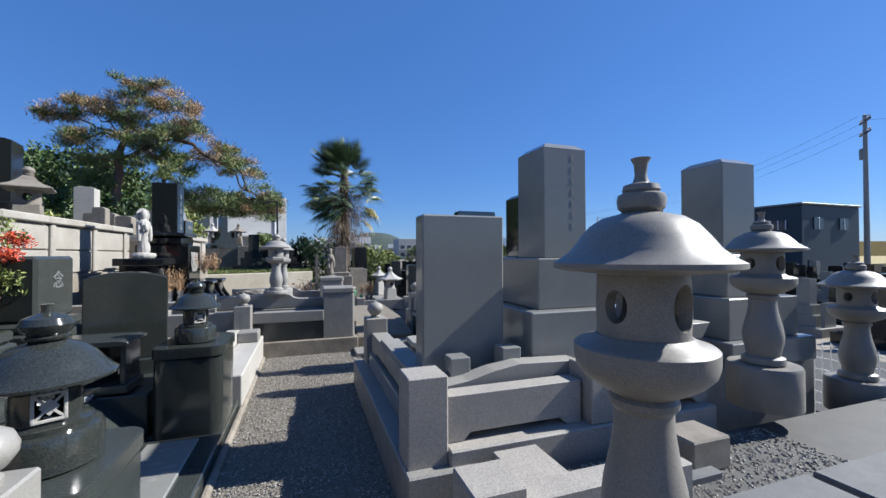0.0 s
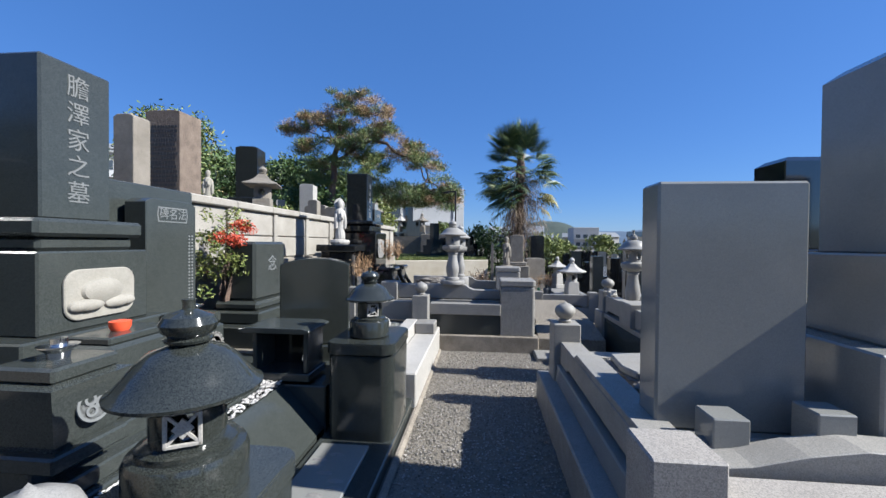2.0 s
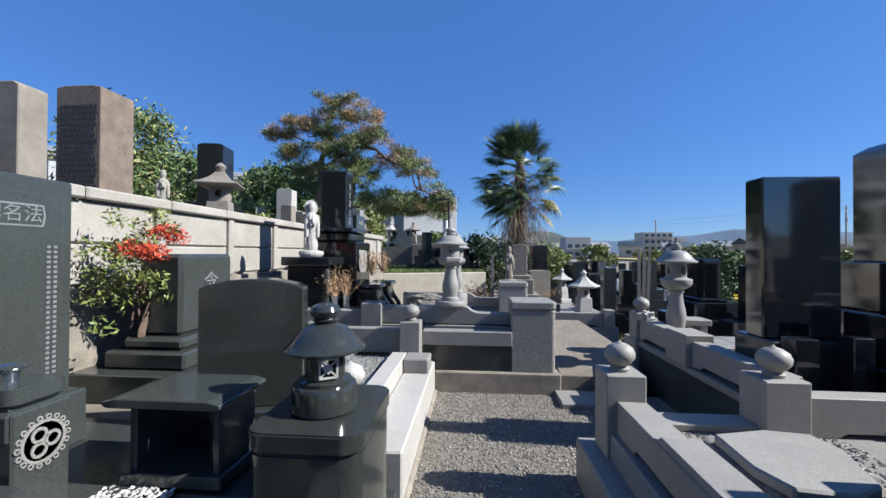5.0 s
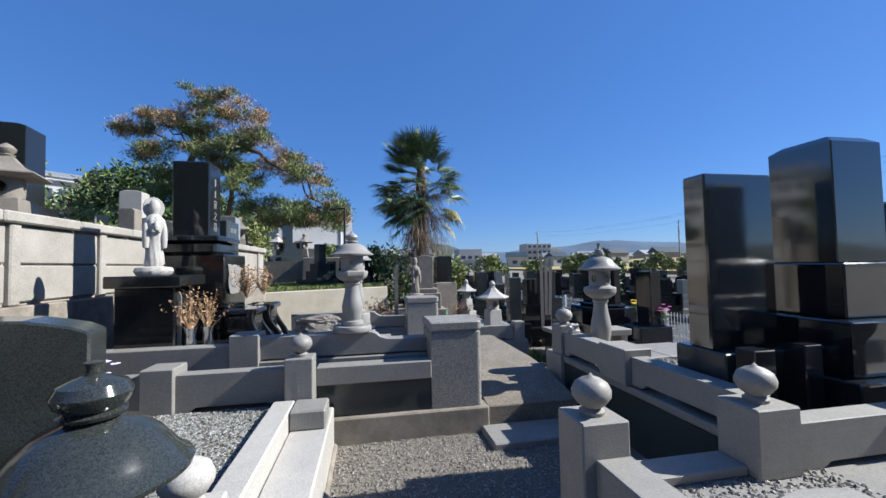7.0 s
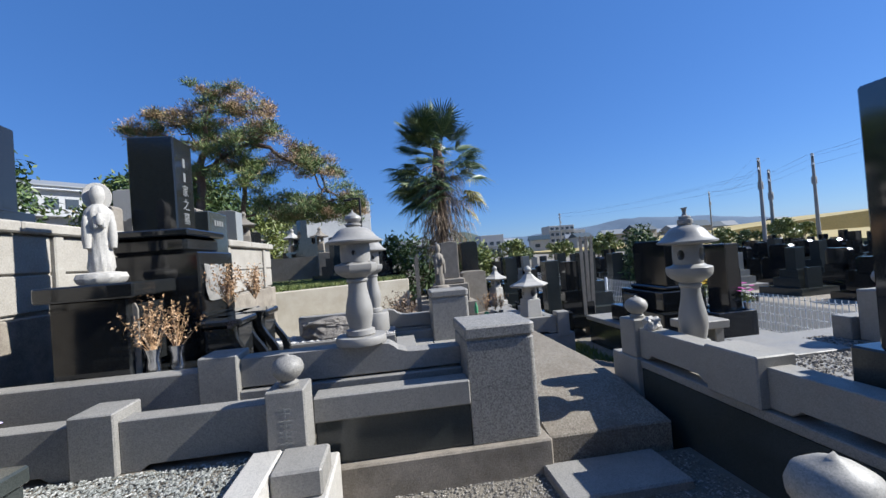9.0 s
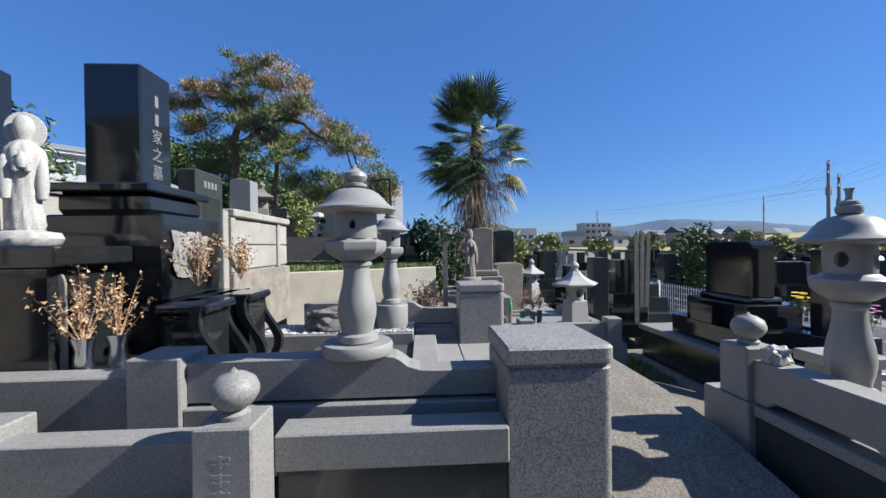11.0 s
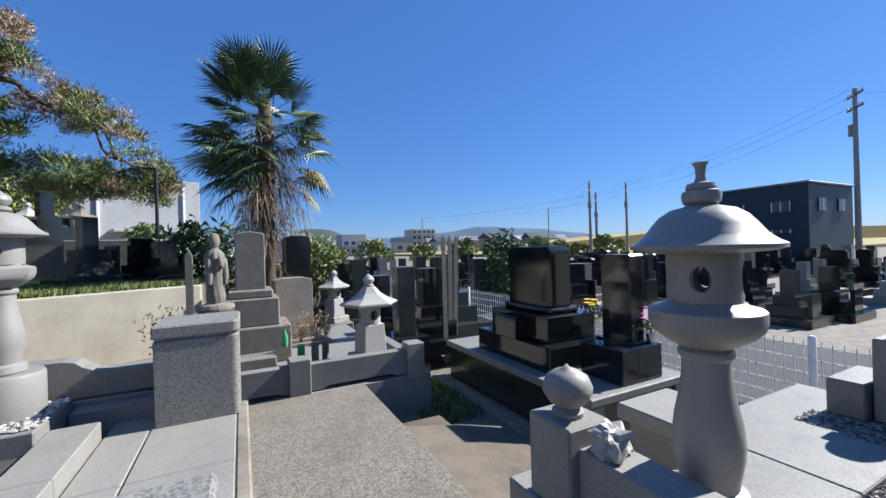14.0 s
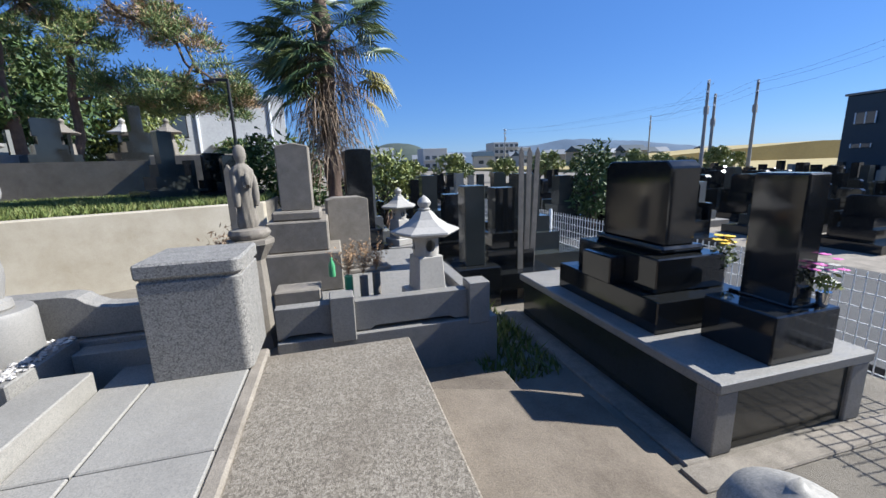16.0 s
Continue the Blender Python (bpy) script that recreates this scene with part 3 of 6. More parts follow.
# white kerb of the next plot
kerb = thing("stone_kerb", "pale granite stepped kerb along the gravel path", "kerb")
part("lower_step", box(-0.97, -0.69, 4.36, 6.40, -0.2, 0.30, 0.012), M_WHITE, kerb)
part("upper_step", box(-1.14, -0.972, 4.36, 6.21, 0.0, 0.44, 0.012), M_WHITE, kerb)
part("end_block", box(-0.968, -0.71, 5.92, 6.205, 0.30, 0.443, 0.012), M_GRAN, kerb)
part("mortar_edge", box(-0.72, -0.66, 2.3, 6.40, -0.2, -0.005, 0.02), M_CONC, kerb, "worn pale mortar edge")
pebbles("plot_gravel", [(-3.0, -1.15, 4.9, 6.3, 0.37)], 13000, 0.011, M_PEBP, "grey and white gravel in the grave plot", 9)
f7 = thing("stone_fence", "pale granite corner post with a rounded finial", "fence")
fence_post(f7, -1.16, -0.94, 4.37, 4.57, 0.44, 0.62, M_WHITE)
f8 = thing("stone_fence", "pale granite corner post with a rounded finial", "fence")
fence_post(f8, -1.11, -0.90, 1.41, 1.62, 0.0, 0.81, M_LAN)


# ---- lanterns ----
LAN_SHAFT = [(0.125, 0), (0.135, 0.012), (0.13, 0.05), (0.10, 0.062), (0.108, 0.10), (0.122, 0.16), (0.126, 0.21), (0.116, 0.28), (0.098, 0.35), (0.086, 0.42), (0.084, 0.47), (0.098, 0.485), (0.098, 0.50), (0.088, 0.51)]
LAN_PLAT = [(0.088, 0.51), (0.12, 0.525), (0.165, 0.55), (0.192, 0.575), (0.20, 0.60), (0.20, 0.632), (0.19, 0.64), (0.15, 0.648), (0.135, 0.66)]
LAN_ROOF = [(0.12, 0.815), (0.235, 0.825), (0.262, 0.833), (0.262, 0.845), (0.235, 0.858), (0.205, 0.88), (0.18, 0.91), (0.15, 0.94), (0.115, 0.96), (0.07, 0.97), (0.05, 0.975)]
LAN_CUP = [(0.05, 0.972), (0.066, 0.985), (0.07, 1.005), (0.066, 1.02), (0.05, 1.026), (0.054, 1.032), (0.05, 1.045), (0.024, 1.052), (0.017, 1.07), (0.02, 1.10), (0.029, 1.115), (0, 1.115)]
LAN_JEWEL = [(0.05, 0.972), (0.075, 0.985), (0.075, 1.0), (0.05, 1.008), (0.068, 1.022), (0.078, 1.045), (0.07, 1.068), (0.04, 1.086), (0.014, 1.105), (0, 1.135)]


def firebox(r, z0, z1, holes=((0.0, 0.036, "round"), (math.pi / 2, 0.05, "round"), (math.pi, 0.036, "round"), (-math.pi / 2, 0.05, "round"))):
    """The hollow light chamber with openings cut through its wall."""
    n, rows = 60, 18
    t = bmesh.new()
    outer, inner = [], []
    for j in range(rows + 1):
        z = z0 + (z1 - z0) * j / rows
        rr = r * (0.97 + 0.03 * math.sin(math.pi * j / rows))
        outer.append([t.verts.new((rr * math.cos(2 * math.pi * i / n), rr * math.sin(2 * math.pi * i / n), z)) for i in range(n)])
        inner.append([t.verts.new((rr * 0.74 * math.cos(2 * math.pi * i / n), rr * 0.74 * math.sin(2 * math.pi * i / n), z)) for i in range(n)])
    def is_open(i, j):
        a, z = 2 * math.pi * (i + 0.5) / n, z0 + (z1 - z0) * (j + 0.5) / rows
        for h, s, _ in holes:
            d = (a - h + math.pi) % (2 * math.pi) - math.pi
            if (d * r / s) ** 2 + ((z - (z0 + z1) / 2) / (s * 1.15)) ** 2 < 1:
                return True
        return False
    gone = {(i, j) for i in range(n) for j in range(rows) if is_open(i, j)}
    zc = (z0 + z1) / 2
    for j in range(1, rows):
        for i in range(n):
            around = [((i - p) % n, j - q) in gone for p in (0, 1) for q in (0, 1)]
            if not any(around) or all(around):
                continue
            a, z = 2 * math.pi * i / n, z0 + (z1 - z0) * j / rows
            h, s, _ = min(holes, key=lambda o: abs((a - o[0] + math.pi) % (2 * math.pi) - math.pi))
            d = (a - h + math.pi) % (2 * math.pi) - math.pi
            k = math.hypot(d * r / s, (z - zc) / (s * 1.15))
            for ring in (outer, inner):
                v = ring[j][i]
                rr = math.hypot(v.co.x, v.co.y)
                v.co = (rr * math.cos(h + d / k), rr * math.sin(h + d / k), zc + (z - zc) / k)
    for j in range(rows):
        for i in range(n):
            k = (i + 1) % n
            if (i, j) in gone:
                continue
            t.faces.new((outer[j][i], outer[j][k], outer[j + 1][k], outer[j + 1][i]))
            t.faces.new((inner[j][k], inner[j][i], inner[j + 1][i], inner[j + 1][k]))
            if (k, j) in gone:
                t.faces.new((outer[j][k], inner[j][k], inner[j + 1][k], outer[j + 1][k]))
            if ((i - 1) % n, j) in gone:
                t.faces.new((inner[j][i], outer[j][i], outer[j + 1][i], inner[j + 1][i]))
            if (i, j + 1) in gone:
                t.faces.new((outer[j + 1][i], outer[j + 1][k], inner[j + 1][k], inner[j + 1][i]))
            if (i, j - 1) in gone:
                t.faces.new((inner[j][i], inner[j][k], outer[j][k], outer[j][i]))
    return t


def tall_lantern(x, y, z, s, mat, label, jewel=False, rz=0.0, base=0.0, tall=1.0, wide=1.0):
    e = thing("stone_lantern", label, "stone lantern", x, y, z, rz, "stone lanterns")
    k = 0.83 if jewel else 1.0
    e.scale = (s * k * wide, s * k * wide, s * tall)
    if base:
        part("base", lathe([(0.225, -base), (0.23, -base + 0.01), (0.23, -0.02), (0.22, 0.0), (0.0, 0.0)], 32), mat, e, "", True)
    part("shaft", lathe(LAN_SHAFT, 36), mat, e, "", True)
    part("platform", lathe(LAN_PLAT, 6 if jewel else 36, turn=0.3), mat, e, "", True)
    holes = ((0.0, 0.03, "round"), (math.pi / 2, 0.022, "round"), (math.pi, 0.03, "round"), (-math.pi / 2, 0.022, "round"))
    part("firebox", firebox(0.138 if jewel else 0.132, 0.655, 0.82, holes) if jewel else firebox(0.132, 0.655, 0.82), mat, e, "hollow light chamber with round openings", True)
    part("roof", lathe(LAN_ROOF, 36), mat, e, "wide curved roof stone", True)
    part("finial", lathe(LAN_JEWEL if jewel else LAN_CUP, 24), mat, e, "", True)
    return e


tall_lantern(0.905, 0.925, 0.45, 1.12, M_LAN_D, "grey granite garden lantern with a broad smooth roof", rz=12, base=0.24, tall=1.075, wide=0.91)
tall_lantern(2.05, 6.70, 0.60, 0.985, M_LAN, "grey granite garden lantern behind the stone fence", rz=25, base=0.14, wide=0.83)
tall_lantern(3.36, 2.12, 0.62, 1.08, M_LAN_D, "grey granite garden lantern beside the tall graves", base=0.3)
tall_lantern(5.1, 2.35, 0.25, 1.1, M_LAN_D, "grey granite garden lantern beside the tall graves", base=0.3)
tall_lantern(-0.545, 6.82, 0.93, 0.82, M_LANW, "pale granite garden lantern standing on the fence rail", True, base=0.07, wide=1.17)
tall_lantern(-0.56, 9.22, 0.78, 0.985, M_LANW, "pale granite garden lantern with a pointed jewel", True, 20, base=0.27)


def low_lantern(x, y, z, s, label, rz=0):
    """Squat lantern of dark stone: drum, light chamber with a lattice, flat roof, jewel cup."""
    e = thing("stone_lantern", label, "stone lantern", x, y, z, rz, "dark stone lanterns")
    e.scale = (s, s, s)
    part("drum", lathe([(0.17, 0), (0.185, 0.01), (0.185, 0.13), (0.175, 0.15), (0.15, 0.155), (0.15, 0.175), (0.12, 0.185)], 36), M_GREEN_D, e, "", True)
    fb = part("firebox", firebox(0.115, 0.18, 0.33, ((0, 0.045, "sq"), (math.pi / 2, 0.03, "r"), (math.pi, 0.045, "sq"))), M_GREEN_D, e, "hollow light chamber", True)
    t = bmesh.new()
    for q in (-1, 1):
        box(0.110, 0.121, q * 0.047 - 0.006, q * 0.047 + 0.006, 0.198, 0.312, 0.002, t)
        box(0.110, 0.121, -0.053, 0.053, 0.255 + q * 0.052 - 0.006, 0.255 + q * 0.052 + 0.006, 0.002, t)
        prism([(-0.047 * q - 0.006, 0.205), (-0.047 * q + 0.006, 0.205), (0.047 * q + 0.006, 0.305), (0.047 * q - 0.006, 0.305)], 0.112, 0.120, "x", 0, t)
    prism([(0, 0.222), (0.03, 0.255), (0, 0.288), (-0.03, 0.255)], 0.112, 0.119, "x", 0, t)
    part("lattice", t, M_WHITE, fb, "white lattice in the opening")
    part("roof", lathe([(0.10, 0.325), (0.20, 0.33), (0.228, 0.345), (0.23, 0.356), (0.21, 0.37), (0.185, 0.40), (0.155, 0.44), (0.115, 0.475), (0.06, 0.495), (0.055, 0.50)], 40), M_GREEN_D, e, "glossy curved roof stone", True)
    part("finial", lathe([(0.055, 0.498), (0.07, 0.505), (0.075, 0.515), (0.06, 0.522), (0.08, 0.54), (0.088, 0.565), (0.075, 0.59), (0.04, 0.605), (0.02, 0.612), (0.018, 0.63), (0.022, 0.645), (0, 0.645)], 28), M_GREEN_D, e, "", True)
    return e


low_lantern(-1.13, 2.11, 0.615, 1.045, "polished dark granite lantern on a block", -60)
low_lantern(-0.97, 3.82, 0.77, 0.82, "polished black granite lantern on a rounded block", -60)


# ---- dark family grave facing the path ----
def rounded_block(x0, x1, y0, y1, z0, z1, r=0.09):
    t = bmesh.new()
    bmesh.ops.create_cube(t, size=1)
    for v in t.verts:
        v.co = Vector(((x0 + x1) / 2 + v.co.x * (x1 - x0), (y0 + y1) / 2 + v.co.y * (y1 - y0), z0 + (v.co.z + 0.5) * (z1 - z0)))
    up = [e for e in t.edges if abs(e.verts[0].co.z - e.verts[1].co.z) > 0.01]
    bmesh.ops.bevel(t, geom=up, offset=r, segments=6, affect="EDGES", profile=0.5)
    top = [e for e in t.edges if abs(e.verts[0].co.z - e.verts[1].co.z) < 1e-4 and len(e.link_faces) == 2 and e.calc_face_angle(0) > 1]
    bmesh.ops.bevel(t, geom=top, offset=0.008, segments=2, affect="EDGES")
    return t


for x0, x1, y0, y1, zt, g in ((-1.40, -0.87, 1.78, 2.42, 0.615, M_GREEN), (-1.21, -0.725, 3.54, 4.16, 0.77, M_GREEN_D)):
    pb = thing("lantern_block", "polished dark granite block with rounded corners", "pedestal", group="lantern blocks")
    part("body", rounded_block(x0, x1, y0, y1, 0.05, zt - 0.09), g, pb, "", True)
    part("cap", rounded_block(x0 - 0.01, x1 + 0.01, y0 - 0.01, y1 + 0.01, zt - 0.082, zt), g, pb, "", True)
plat = thing("grave_platform", "dark polished granite platform and kerbs of the family grave", "platform")
part("step", box(-1.26, -0.72, 1.2, 4.38, -0.2, 0.075, 0.008), M_GREEN, plat)
part("sloped_kerb", prism([(-1.62, 0.0), (-1.28, 0.0), (-1.28, 0.09), (-1.60, 0.405), (-1.62, 0.405)], 1.5, 3.69, "y"), M_GREEN, plat, "sloping polished kerb stone")
part("side_block", box(-1.62, -1.27, 3.69, 4.40, 0.0, 0.40, 0.008), M_GREEN, plat)
part("slab", box(-2.85, -1.74, 1.5, 4.40, 0.1, 0.42, 0.008), M_GREEN, plat)
part("side_kerb", box(-2.9, -1.27, 1.3, 1.48, 0.1, 0.52, 0.008), M_GREEN, plat)
part("dais", box(-2.85, -1.88, 2.2, 3.33, 0.42, 0.58, 0.008), M_GREEN, plat)
part("dais_step", box(-1.876, -1.78, 2.2, 3.25, 0.42, 0.50, 0.008), M_GREEN, plat)
pebbles("white_pebbles_strip", [(-1.735, -1.625, 1.5, 3.7, 0.40), (-1.95, -1.62, 3.56, 3.70, 0.422)], 720, 0.016, M_PEBW, "strip of small white pebbles", 10)
relief = thing("floor_tablet", "flat dark stone tablet with a carved flower", "tablet")
part("panel", box(-1.20, -0.86, 2.55, 3.45, 0.075, 0.10, 0.006), M_SLATE, relief)
part("border", box(-1.22, -0.84, 2.53, 2.55, 0.075, 0.105, 0.003), M_GREEN, relief)
t = bmesh.new()
for k in range(9):
    a = k * 0.5 - 0.9
    lathe([(0.0, 0.001), (0.05, 0.002), (0.03, 0.006), (0, 0.007)], 10, t, -1.03 + 0.11 * math.sin(a * 2), 2.75 + 0.07 * k, 0.098, 0, 0.45)
part("carving", t, M_GRAN, relief, "carved leaves and petals")

tomb = thing("gravestone", "tall dark polished granite gravestone with engraved writing", "gravestone", -2.75, 2.98, 0.58)
part("base_stone", box(-0.62, 0.62, -0.62, 0.62, 0, 0.18, 0.01), M_GREEN, tomb)
part("lower_block", box(-0.42, 0.42, -0.46, 0.46, 0.18, 0.40, 0.01), M_GREEN, tomb)
rel = part("relief_block", box(-0.36, 0.36, -0.34, 0.34, 0.40, 0.85, 0.01), M_GREEN, tomb)
part("moulding", box(-0.30, 0.30, -0.29, 0.29, 0.85, 0.93, 0.02), M_GREEN, tomb)
part("collar", box(-0.34, 0.34, -0.33, 0.33, 0.93, 1.03, 0.02), M_GREEN, tomb)
shaft = part("shaft", box(-0.22, 0.22, -0.21, 0.21, 1.03, 1.95, 0.012), M_GREEN, tomb)
letters("writing", "膽\n澤\n家\n之\n墓", 0.14, M_LETTER, shaft, at(0.222, 0, 1.50) @ FACE_X, "engraved pale characters", 0.002, 1.12)
panel_edge = []
for cx, cy, a0 in ((0.135, 0.06, 0), (-0.135, 0.06, 90), (-0.135, -0.06, 180), (0.135, -0.06, 270)):
    panel_edge += [(cx + 0.085 * math.cos(radians(a0 + k * 18)), cy + 0.085 * math.sin(radians(a0 + k * 18))) for k in range(6)]
oval = part("relief_panel", prism(panel_edge, 0, 0.018, "z", 0.005), M_CARVE, rel, "beige panel with rounded corners")
oval.matrix_local = at(0.36, 0, 0.60) @ pose(0, 0, 0, 90, 0, 90)
t = bmesh.new()
for k, (a, w, h) in enumerate(((0, 0.135, 0.075), (0.09, 0.095, 0.04), (-0.09, 0.095, 0.04), (0.15, 0.06, 0.035), (-0.15, 0.06, 0.035))):
    lathe([(0, 0), (w, 0.0), (w * 0.9, 0.02), (w * 0.5, 0.035), (0, 0.04)], 20, t, a, -0.02 + (0.035 if k == 0 else -0.045), 0, 0, h / w)
lot = part("lotus", t, M_CARVE, rel, "pale carved lotus flower", True)
lot.matrix_local = at(0.375, 0, 0.60) @ pose(0, 0, 0, 90, 0, 90)

tablet = thing("memorial_tablet", "upright dark granite memorial tablet with a title panel", "tablet", -2.72, 3.82, 0.42)
part("foot", box(-0.22, 0.22, -0.30, 0.30, 0, 0.30, 0.01), M_GREEN, tablet)
slab = part("slab", prism([(-0.26, 0.30), (0.26, 0.30), (0.26, 1.37), (0.20, 1.40), (-0.20, 1.40), (-0.26, 1.37)], -0.08, 0.10, "x", 0.006), M_GREEN, tablet)
part("title_panel", prism([(-0.15, 1.22), (0.15, 1.22), (0.16, 1.28), (0.15, 1.34), (-0.15, 1.34), (-0.16, 1.28)], 0.10, 0.103, "x", 0.0), M_LETTER, slab, "pale scalloped title border")
part("title_ground", prism([(-0.14, 1.23), (0.14, 1.23), (0.15, 1.28), (0.14, 1.33), (-0.14, 1.33), (-0.15, 1.28)], 0.10, 0.1045, "x", 0.0), M_GREEN, slab)
letters("writing", "碑名法", 0.095, M_LETTER, slab, at(0.106, 0, 1.28) @ FACE_X, "pale title characters", 0.002)
t = bmesh.new()
for c in range(2):
    for k in range(26):
        box(0.10, 0.103, 0.17 + 0.035 * c, 0.188 + 0.035 * c, 1.12 - k * 0.028 - 0.015, 1.12 - k * 0.028, 0, t)
tagged(part("inscription", t, M_LETTER, slab, "columns of small engraved characters"), kind="stuff")
back = thing("backing_stone", "dark granite stone behind the memorial tablet", "tablet")
part("slab", box(-3.15, -2.86, 2.0, 4.35, 0.42, 1.95, 0.012), M_GREEN, back)


def flower_stand(x, y, z, rz, crest=True):
    e = thing("flower_stand", "polished dark granite flower stand with a steel cup", "flower stand", x, y, z, rz, "flower stands of the dark grave")
    e.scale = (1.2, 1.2, 1.15)
    part("foot", box(-0.14, 0.14, -0.14, 0.14, 0, 0.06, 0.008), M_GREEN, e)
    body = part("body", lathe([(0.15, 0.06), (0.16, 0.08), (0.205, 0.26), (0.21, 0.29), (0.16, 0.30)], 4, turn=math.pi / 4), M_GREEN, e)
    part("top", box(-0.12, 0.12, -0.12, 0.12, 0.30, 0.355, 0.01), M_GREEN, e)
    part("cup", lathe([(0.03, 0.35), (0.035, 0.38), (0.06, 0.40), (0.06, 0.405), (0.025, 0.41), (0.025, 0.43), (0, 0.43)], 24), M_STEEL, e, "shiny steel flower cup", True)
    if crest:
        t = lathe([(0.062, 0), (0.062, 0.006), (0.052, 0.006), (0.052, 0)], 28)
        for k in range(3):
            a = k * 2.094
            lathe([(0.022, 0), (0.022, 0.006), (0.012, 0.006), (0.012, 0)], 14, t, 0.024 * math.cos(a), 0.024 * math.sin(a))
        c = part("crest", t, M_LETTER, body, "pale round family crest")
        c.matrix_local = at(0.136, 0, 0.19) @ pose(0, 0, 0, 82, 0, 90)
    return e


flower_stand(-1.90, 2.33, 0.58, 0)
fst = thing("flower_stand", "polished dark granite flower stand with a crest and steel cup", "flower stand", -2.01, 3.46, 0.42)
col = part("column", box(-0.11, 0.006, -0.11, 0.11, 0, 0.465, 0.008), M_GREEN, fst)
part("arm", box(-0.40, 0, -0.118, 0.118, 0.345, 0.47, 0.015), M_GREEN, fst)
part("cap", rounded_block(-0.34, 0.0, -0.115, 0.115, 0.488, 0.555, 0.05), M_GREEN, fst, "", True)
part("cap_neck", box(-0.31, -0.03, -0.095, 0.095, 0.47, 0.488, 0), M_GREEN, fst)
part("cup", lathe([(0.03, 0), (0.034, 0.04), (0.062, 0.055), (0.064, 0.062), (0.04, 0.066), (0.03, 0.06), (0, 0.055)], 24, None, -0.15, 0, 0.554), M_STEEL, fst, "shiny steel flower cup", True)
t = lathe([(0.085, 0), (0.085, 0.005), (0.074, 0.005), (0.074, 0)], 36)
for k in range(18):
    a = k * math.pi / 9
    lathe([(0.012, 0), (0.012, 0.005), (0.006, 0.005), (0.006, 0)], 8, t, 0.095 * math.cos(a), 0.095 * math.sin(a))
for k in range(3):
    a = k * 2.094
    lathe([(0.032, 0), (0.032, 0.005), (0.02, 0.005), (0.02, 0)], 16, t, 0.034 * math.cos(a), 0.034 * math.sin(a))
part("crest", t, M_GRAN, col, "pale round family crest").matrix_local = at(0.0065, 0, 0.32) @ pose(0, 0, 0, 90, 0, 90)
tray = thing("incense_tray", "dark granite incense tray with an oval opening", "incense tray", -2.0, 3.2, 0.58)
t = bmesh.new()
rim, hole, foot, pit = [], [], [], []
for k in range(32):
    a = k * math.pi / 16
    cx, cy = math.cos(a), math.sin(a)
    m = max(abs(cx), abs(cy))
    rim.append(t.verts.new((0.10 * cx / m, 0.12 * cy / m, 0.06)))
    foot.append(t.verts.new((0.10 * cx / m, 0.12 * cy / m, 0.0)))
    hole.append(t.verts.new((0.065 * cx, 0.10 * cy, 0.06)))
    pit.append(t.verts.new((0.06 * cx, 0.095 * cy, 0.015)))
for k in range(32):
    j = (k + 1) % 32
    t.faces.new((foot[k], foot[j], rim[j], rim[k]))
    t.faces.new((rim[k], rim[j], hole[j], hole[k]))
    t.faces.new((hole[k], hole[j], pit[j], pit[k]))
t.faces.new(pit)
part("body", t, M_GREEN, tray)
part("ash_plate", lathe([(0, 0.018), (0.058, 0.018), (0.058, 0.024), (0, 0.024)], 28, squash=1.5), M_STEEL, tray, "steel plate in the opening")
burner = thing("incense_burner", "polished dark granite incense burner with a red cup", "incense burner", -2.08, 2.82, 0.58)
part("body", box(-0.16, 0.16, -0.24, 0.24, 0, 0.38, 0.02, taper=0.08), M_GREEN, burner)
part("tray", box(-0.12, 0.12, -0.2, 0.2, 0.38, 0.42, 0.008), M_GREEN, burner)
solo("red_cup", lathe([(0.04, 1.0), (0.05, 1.02), (0.052, 1.05), (0.0, 1.06)], 20, None, -2.08, 2.80), M_ORANGE, "small red-orange cup on the incense burner", "cup", smooth=True)
house = thing("incense_house", "polished black granite offering box with an open front", "offering box", -1.655, 3.87, 0.42, 0)
part("floor", box(-0.245, 0.245, -0.17, 0.17, 0, 0.06, 0.006), M_GREEN, house)
for sx in (-1, 1):
    part("side", box(0.205 * sx - 0.018, 0.205 * sx + 0.018, -0.14, 0.16, 0.06, 0.37, 0.005), M_GREEN, house)
    part("door_pin", box(0.165 * sx - 0.004, 0.165 * sx + 0.004, -0.10, -0.094, 0.14, 0.19, 0.001), M_STEEL, house)
part("back", box(-0.186, 0.186, 0.12, 0.16, 0.06, 0.37, 0.004), M_BLACK, house)
part("roof", prism([(-0.31, 0.38), (-0.29, 0.37), (0.24, 0.37), (0.26, 0.38), (0.26, 0.40), (0.20, 0.415), (-0.25, 0.415), (-0.31, 0.40)], -0.20, 0.20, "y", 0.005), M_GREEN, house)

# black slab with an arched head, and the stone behind it
arch = thing("gravestone", "black polished stone slab with a gently arched head", "gravestone", -1.67, 4.44, 0.38, 15)
part("slab", prism([(-0.31, 0.16), (0.31, 0.16), (0.31, 0.90), (0.26, 0.925), (0.13, 0.955), (0, 0.962), (-0.13, 0.955), (-0.26, 0.925), (-0.31, 0.90)], -0.09, 0.09, "y", 0.008), M_GREEN_D, arch)
part("foot", box(-0.40, 0.40, -0.16, 0.2, -0.05, 0.16, 0.01), M_GREEN_D, arch)
mem = thing("gravestone", "dark green granite gravestone with engraved characters on stepped bases", "gravestone", -2.84, 5.35, 0.36)
part("base_stone", box(-0.50, 0.50, -0.60, 0.60, 0, 0.22, 0.01), M_GREEN, mem)
